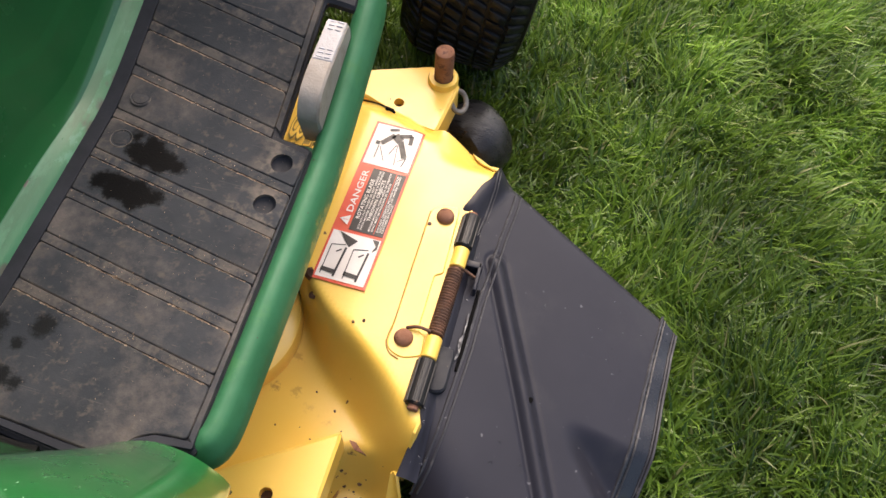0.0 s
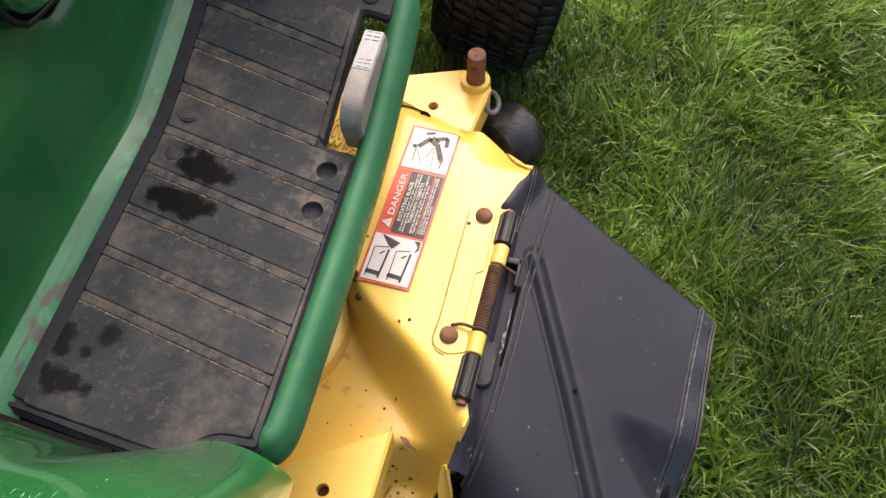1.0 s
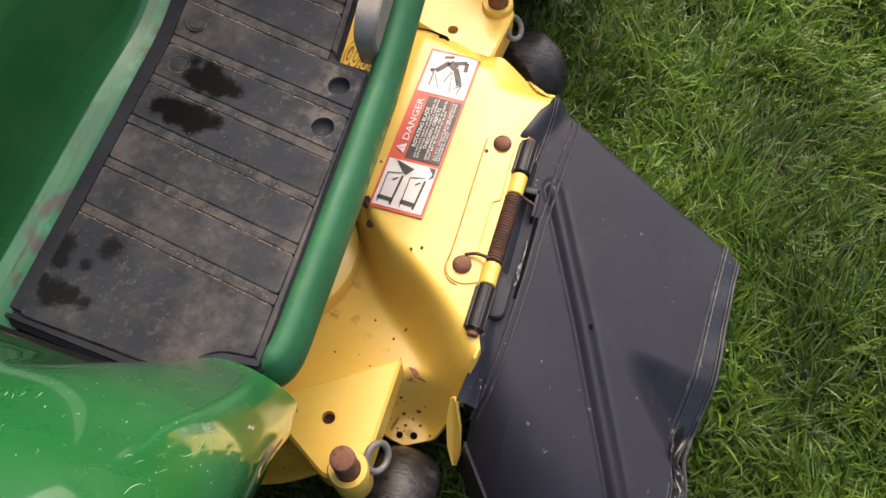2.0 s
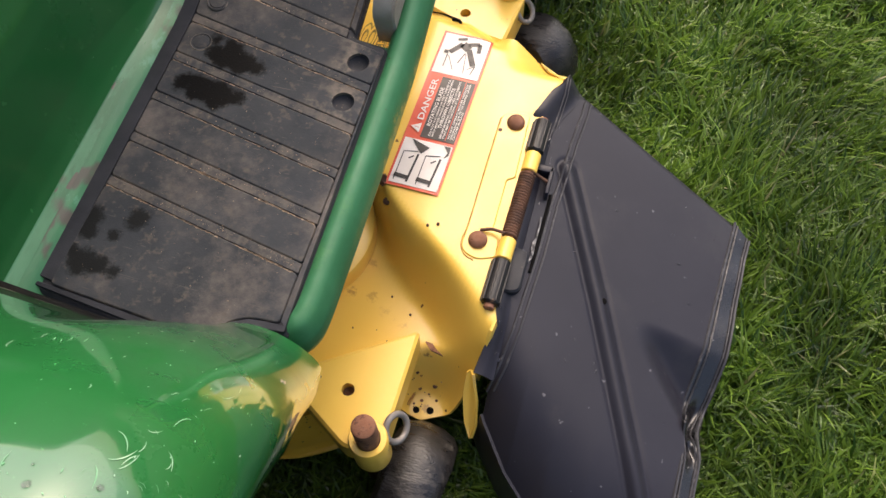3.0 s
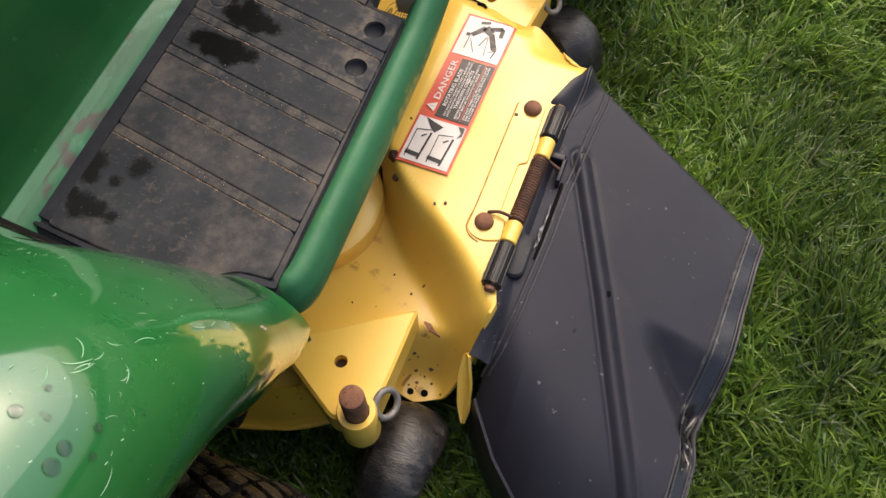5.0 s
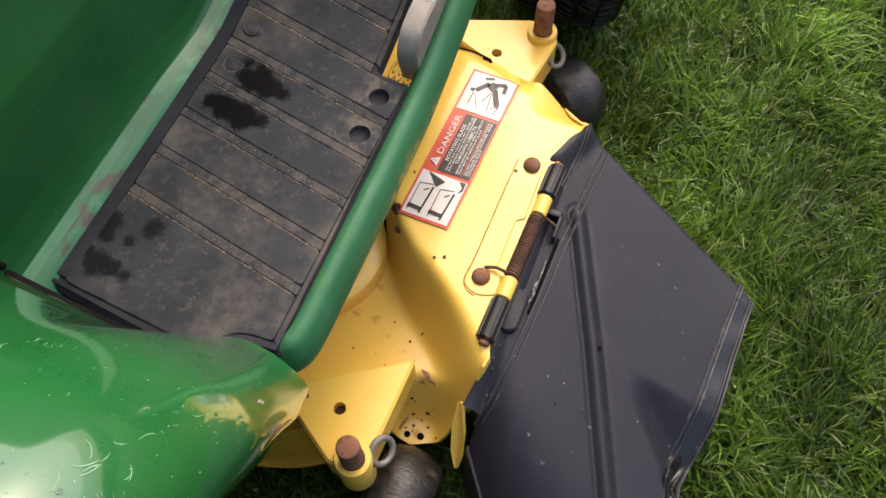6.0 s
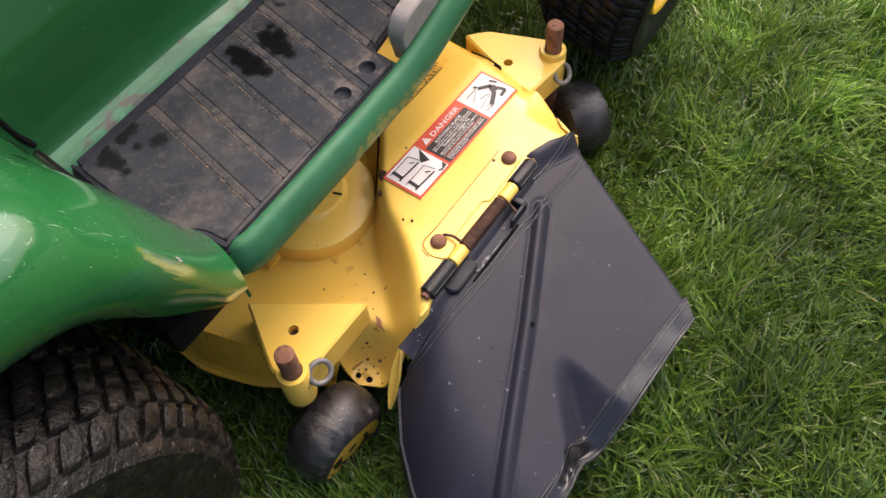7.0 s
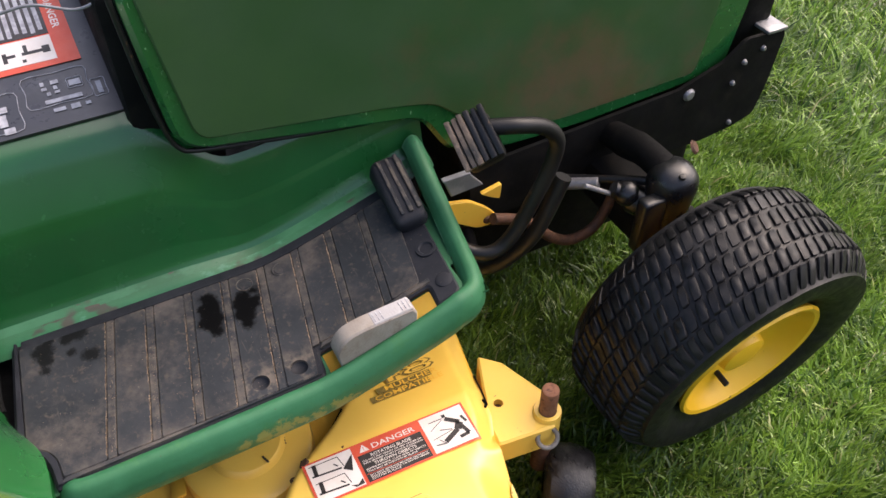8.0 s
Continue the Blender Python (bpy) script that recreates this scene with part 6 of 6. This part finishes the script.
# hinge on the deck
hinge = thing("chute_hinge", (0.06, 0.28, 0.2), "yellow hinge plate with rusty bolts and a coil spring", "hinge")
HZ = 0.2115
hp = rounded([(0.0375, 0.380), (0.068, 0.385), (0.070, 0.30), (0.062, 0.296), (0.062, 0.232), (0.070, 0.226), (0.072, 0.204), (0.052, 0.196), (0.034, 0.205), (0.036, 0.23)], [0.014, 0.008, 0.003, 0.003, 0.003, 0.003, 0.004, 0.014, 0.012, 0.01])
part("hinge_plate", plate(hp, HZ + 0.002, HZ - 0.004, edge=0.001), YELLOW, hinge)
for (x, y) in ((0.055, 0.368), (0.050, 0.218)):
    part("bolt", lathe([(0, 0.008), (0.005, 0.0075), (0.0085, 0.005), (0.0098, 0.002), (0.0095, -0.001), (0, -0.001)], (x, y, HZ + 0.002), n=20), RUST, hinge, "round rusty bolt head")
X0, X1, Y0, Y1 = 0.0785, 0.0835, 0.150, 0.382


def on_hinge(y):
    return (X0 + (X1 - X0) * (y - Y0) / (Y1 - Y0), y, HZ + 0.003)


part("hinge_rod", rod(on_hinge(0.147), on_hinge(0.380), 0.0055), RUST, hinge)
for (a, b) in ((0.152, 0.201), (0.334, 0.376)):
    bm = rod(on_hinge(a), on_hinge(b), 0.0098, 24, 0.0018)
    for k in range(5):
        an = radians(20 + 40 * k)
        p, q = Vector(on_hinge(a + 0.002)), Vector(on_hinge(b - 0.002))
        o = Vector((math.cos(an) * 0.0096, 0, math.sin(an) * 0.0096))
        rod(p + o, q + o, 0.0012, 6, 0.0003, bm)
    part("black_sleeve", bm, BLACK, hinge, "ribbed black plastic sleeve")
for (a, b) in ((0.202, 0.226), (0.309, 0.333)):
    part("yellow_sleeve", rod(on_hinge(a), on_hinge(b), 0.0085, 22, 0.001), YELLOW, hinge)
n_turn, coil = 24, []
for k in range(n_turn * 10 + 1):
    t = k / (n_turn * 10)
    p = Vector(on_hinge(0.229 + 0.078 * t))
    a = 2 * math.pi * n_turn * t
    coil.append(p + Vector((0.0074 * math.cos(a), 0, 0.0074 * math.sin(a))))
spring = part("spring", pipe(coil, 0.00165, 6, 1), RUST_DARK, hinge, "rusty brown coil spring")
part("spring_leg", pipe([tuple(Vector(on_hinge(0.229)) + Vector((-0.005, 0, 0.006))), (0.062, 0.231, HZ + 0.008), (0.050, 0.229, HZ + 0.004)], 0.0018), RUST_DARK, spring)
part("spring_leg", pipe([tuple(Vector(on_hinge(0.307)) + Vector((0.004, 0, 0.006))), (0.092, 0.310, HZ), (0.104, 0.307, HZ - 0.004)], 0.0018), RUST_DARK, spring)
part("rust_seam", pipe([(0.0372, 0.372, HZ + 0.0012), (0.0366, 0.33, HZ + 0.0012), (0.0361, 0.28, HZ + 0.0012), (0.0357, 0.235, HZ + 0.0012), (0.0338, 0.212, HZ + 0.0012), (0.040, 0.200, HZ + 0.0012), (0.051, 0.1955, HZ + 0.0012)], 0.0006, 6, 4), RUST_SEAM, hinge, "thin rust line along the plate")
part("plate_hole", lathe([(0, 0.0006), (0.0022, 0.0006), (0.0024, -0.001)], (0.0405, 0.355, HZ + 0.002), n=10), RUST_DARK, hinge)
part("hinge_channel", block(0.062, 0.228, HZ - 0.004, 0.0865, 0.308, HZ - 0.0015, 0.001), YELLOW_DIRTY, hinge)

# ---- warning decal on the deck ----
decal = thing("warning_decal", (-0.03, 0.37, 0.21), "red, white and black danger decal stuck on the deck", "decal")
DA, DB, DC = Vector((-0.0615, 0.2585)), Vector((0.0585, -0.001)), Vector((0.0075, 0.2155))


def on_decal(s, t, lift):
    """s across the decal (0 to 1) from its inner edge, t along it from the rear end."""
    p = DA + DB * s + DC * t
    return Vector((p.x, p.y, deck_z(p.x, p.y) + 0.0021 + lift))


def field(name, s0, t0, s1, t1, lift, mt, n=12):
    return part(name, sheet(lambda u, v: on_decal(s0 + u * (s1 - s0), t0 + v * (t1 - t0), lift), 8, n, 0.0004), mt, decal)


field("decal_sheet", 0, 0, 1, 1, 0.0, RED, 40)
field("picture_field", 0.045, 0.715, 0.955, 0.985, 0.0006, WHITE)
field("picture_field", 0.045, 0.015, 0.955, 0.285, 0.0006, WHITE)
field("text_field", 0.30, 0.305, 0.955, 0.695, 0.0006, INK)


def writing(text, s, t0, t1, h, mt=WHITE):
    """A line of writing that runs along the decal with its foot at s, between t0 and t1."""
    bm, w = letters(text, 1.0)
    for v in bm.verts:
        v.co = on_decal(s - v.co.y * h / 0.73, t0 + (t1 - t0) * v.co.x / max(w, 0.01), 0.0012)
    return part("text", bm, mt, decal)


def shape(pts, mt=INK):
    bm = bmesh.new()
    bm.faces.new([bm.verts.new(on_decal(s, t, 0.0012)) for s, t in pts])
    return part("picture_shape", bm, mt, decal)


def bar(a, b, w, mt=INK):
    a, b = Vector(a), Vector(b)
    k = Vector((1.0, 0.27))
    d = Vector(((b - a).x / k.x, (b - a).y / k.y)).normalized()
    o = Vector((-d.y * k.x, d.x * k.y)) * w / 2
    return shape([tuple(a + o), tuple(b + o), tuple(b - o), tuple(a - o)], mt)


writing("DANGER", 0.245, 0.40, 0.672, 0.125)
shape([(0.25, 0.325), (0.25, 0.385), (0.07, 0.355)], WHITE)
bar((0.13, 0.355), (0.22, 0.355), 0.018, RED)
for text, s, t0, t1, h in (("ROTATING BLADE", 0.415, 0.375, 0.625, 0.075), ("DO NOT PUT HANDS OR FEET UNDER OR", 0.478, 0.318, 0.685, 0.038), ("INTO MOWER WHEN ENGINE IS RUNNING", 0.535, 0.318, 0.685, 0.038),
                           ("THROWN OBJECTS", 0.622, 0.375, 0.635, 0.068), ("BEFORE MOWING, CLEAR AREA OF OBJECTS", 0.685, 0.318, 0.685, 0.038), ("THAT MAY BE THROWN BY BLADE", 0.742, 0.318, 0.625, 0.038),
                           ("DO NOT OPERATE MOWER WITHOUT", 0.835, 0.325, 0.68, 0.036), ("DISCHARGE CHUTE OR ENTIRE GRASS", 0.882, 0.325, 0.68, 0.036), ("CATCHER IN PLACE", 0.93, 0.325, 0.50, 0.036)):
    writing(text, s, t0, t1, h)
bar((0.775, 0.31), (0.775, 0.69), 0.012, RED)
# plain shapes of the pictures
for a, b, w in (((0.25, 0.86), (0.45, 0.93), 0.10), ((0.45, 0.93), (0.60, 0.90), 0.16), ((0.60, 0.90), (0.78, 0.80), 0.11), ((0.55, 0.93), (0.78, 0.95), 0.09), ((0.78, 0.95), (0.80, 0.89), 0.08), ((0.32, 0.955), (0.5, 0.97), 0.06),
                ((0.14, 0.86), (0.22, 0.86), 0.08), ((0.22, 0.845), (0.22, 0.76), 0.02), ((0.25, 0.84), (0.42, 0.75), 0.014), ((0.55, 0.87), (0.47, 0.80), 0.02), ((0.57, 0.87), (0.64, 0.74), 0.014), ((0.82, 0.80), (0.78, 0.74), 0.02), ((0.82, 0.80), (0.68, 0.77), 0.016)):
    bar(a, b, w)
for o in (0.0, 0.42):
    for a, b, w in (((0.12 + o, 0.03), (0.12 + o, 0.20), 0.018), ((0.12 + o, 0.20), (0.38 + o, 0.215), 0.018), ((0.40 + o, 0.20), (0.36 + o, 0.03), 0.04), ((0.10 + o, 0.06), (0.36 + o, 0.055), 0.085), ((0.25 + o, 0.165), (0.33 + o, 0.185), 0.03)):
        bar(a, b, w)
shape([(0.18, 0.283), (0.30, 0.272), (0.56, 0.25), (0.44, 0.205), (0.36, 0.225)])
shape([(0.80, 0.28), (0.93, 0.28), (0.94, 0.23), (0.86, 0.205), (0.90, 0.245)])

# faded model number on the deck
number = thing("model_decal", (-0.12, 0.43, 0.2), "faded black model lettering stuck on the yellow deck", "decal")


def on_number(s, t, lift):
    p = Vector((-0.160, 0.378)) + Vector((0.052, -0.003)) * s + Vector((0.004, 0.105)) * t
    return Vector((p.x, p.y, deck_z(p.x, p.y) + 0.0021 + lift))


def number_field(s0, t0, s1, t1):
    part("text_ground", sheet(lambda u, v: on_number(s0 + u * (s1 - s0), t0 + v * (t1 - t0), 0.0002), 6, 10, 0.0003), PALE_INK, number)


number_field(0.50, 0.12, 0.715, 0.86)
number_field(0.73, 0.0, 0.95, 0.80)
for text, s, t0, t1, h, lift, bold, mt in (("48", 0.45, 0.02, 0.95, 0.42, 0.0003, 0.024, PALE_INK), ("48", 0.45, 0.02, 0.95, 0.42, 0.0010, -0.012, YELLOW), ("MULCHER", 0.69, 0.22, 0.95, 0.17, 0.0010, 0.014, YELLOW_DIRTY), ("COMPATIBLE", 0.92, 0.05, 0.98, 0.17, 0.0010, 0.014, YELLOW_DIRTY)):
    bm, w = letters(text, 1.0, bold)
    w = letters(text, 1.0, 0.0)[1]
    for v in bm.verts:
        v.co = on_number(s - v.co.y * h / 0.73, t0 + (t1 - t0) * v.co.x / w, lift)
    part("text", bm, mt, number)

# crumbs of dirt and clippings lying on the mat
rng = random.Random(11)
bm = bmesh.new()
for k in range(3400):
    if k > 1500:
        # dust scuffed along the front edges of the pads
        kk = rng.choice((1, 1, 2, 2, 3, 4, 5, 6, 7))
        x = rng.uniform(-0.245, -0.066 if kk < 6 else -0.102)
        if noise.noise(Vector((x * 28, kk * 5.1, 2))) < rng.uniform(-0.35, 0.25):
            continue
        y = rib_y(kk, x) - BAND + rng.gauss(-0.0006, 0.00035)
        z = foot_z(y) + 0.0074
        a = rng.uniform(0.0004, 0.0016)
        w = rng.uniform(0.00012, 0.0003)
        vs = [bm.verts.new((x + a * i, y - 0.2 * a * i + w * j, z + 0.00012)) for i, j in ((-1, -1), (1, -1), (1, 1), (-1, 1))]
        bm.faces.new(vs)
        continue
    elif k % 4:
        kk = rng.choice((1, 1, 1, 2, 2, 3, 3, 4, 5, 6))
        x = rng.uniform(-0.245, -0.07)
        if rng.random() > 0.5 + 0.9 * noise.noise(Vector((x * 22, kk * 3.3, 0))):
            continue
        y = rib_y(kk, x) - 0.0035 + rng.gauss(0, 0.0024)
        z = foot_z(y) + 0.0068
    else:
        x, y = rng.uniform(-0.25, -0.07), rng.uniform(0.02, 0.42)
        z = foot_z(y) + 0.0074
    if x > -0.12 and y > 0.30:
        continue
    r = rng.uniform(0.0004, 0.0012) if k % 4 else rng.uniform(0.0003, 0.0006)
    vs = [bm.verts.new((x + r * rng.uniform(-1, 1), y + r * rng.uniform(-1, 1), z + r * h)) for h in (0, 0, 0, 0.9)]
    for f in ((0, 1, 2), (0, 1, 3), (1, 2, 3), (0, 2, 3)):
        bm.faces.new([vs[i] for i in f])
CRUMB = surface("dry_dirt", (0.17, 0.115, 0.07), (0.30, 0.22, 0.15), rough=0.9, scale=200, bump=0.0, islands=0.4)
tagged(part("dirt_crumbs", bm, CRUMB), "crumbs of dry brown dirt scattered on the mat", "dirt", kind="stuff")

# rain drops on the fender and the chute
WATER = bpy.data.materials.new("water_drop")
WATER.use_nodes = True
wb = WATER.node_tree.nodes["Principled BSDF"]
wb.inputs["Transmission Weight"].default_value, wb.inputs["IOR"].default_value, wb.inputs["Roughness"].default_value = 1.0, 1.33, 0.02


def drops(places):
    bm = bmesh.new()
    for p, nrm, r in places:
        lathe([(r, -0.0002), (r * 0.95, r * 0.14), (r * 0.75, r * 0.20), (r * 0.4, r * 0.25), (0, r * 0.26)], p, nrm, 12, bm)
    return bm


fd = [(*fender_spot(u, v), r) for u, v, r in ((0.745, 0.414, 0.0028), (0.766, 0.409, 0.0014), (0.80, 0.40, 0.0020), (0.79, 0.422, 0.0030), (0.791, 0.436, 0.0034), (0.811, 0.419, 0.0019), (0.751, 0.391, 0.0015))]
for k in range(40):
    u, v = rng.uniform(0.25, 0.84), rng.uniform(0.36, 0.62)
    fd.append((*fender_spot(u, v), rng.choice((0.0005, 0.0006, 0.0008, 0.0011, 0.0018))))
tagged(part("rain_drops", drops(fd), WATER), "clear rain drops standing on the green fender", "water drops", kind="stuff")
cd = []
for k in range(60):
    x, y = (rng.uniform(0.087, 0.103), rng.uniform(0.1, 0.42)) if k % 2 else (rng.uniform(0.12, 0.30), rng.uniform(0.05, 0.36))
    if y > front_y(x) - 0.02:
        continue
    z = chute_z(x, y) if x > 0.11 else 0.2035
    cd.append((Vector((x, y, z)), Vector((0.3, 0, 1)).normalized(), rng.choice((0.0009, 0.0012, 0.0018))))
tagged(part("chute_drops", drops(cd), WATER), "small rain drops on the black chute", "water drops", kind="stuff")
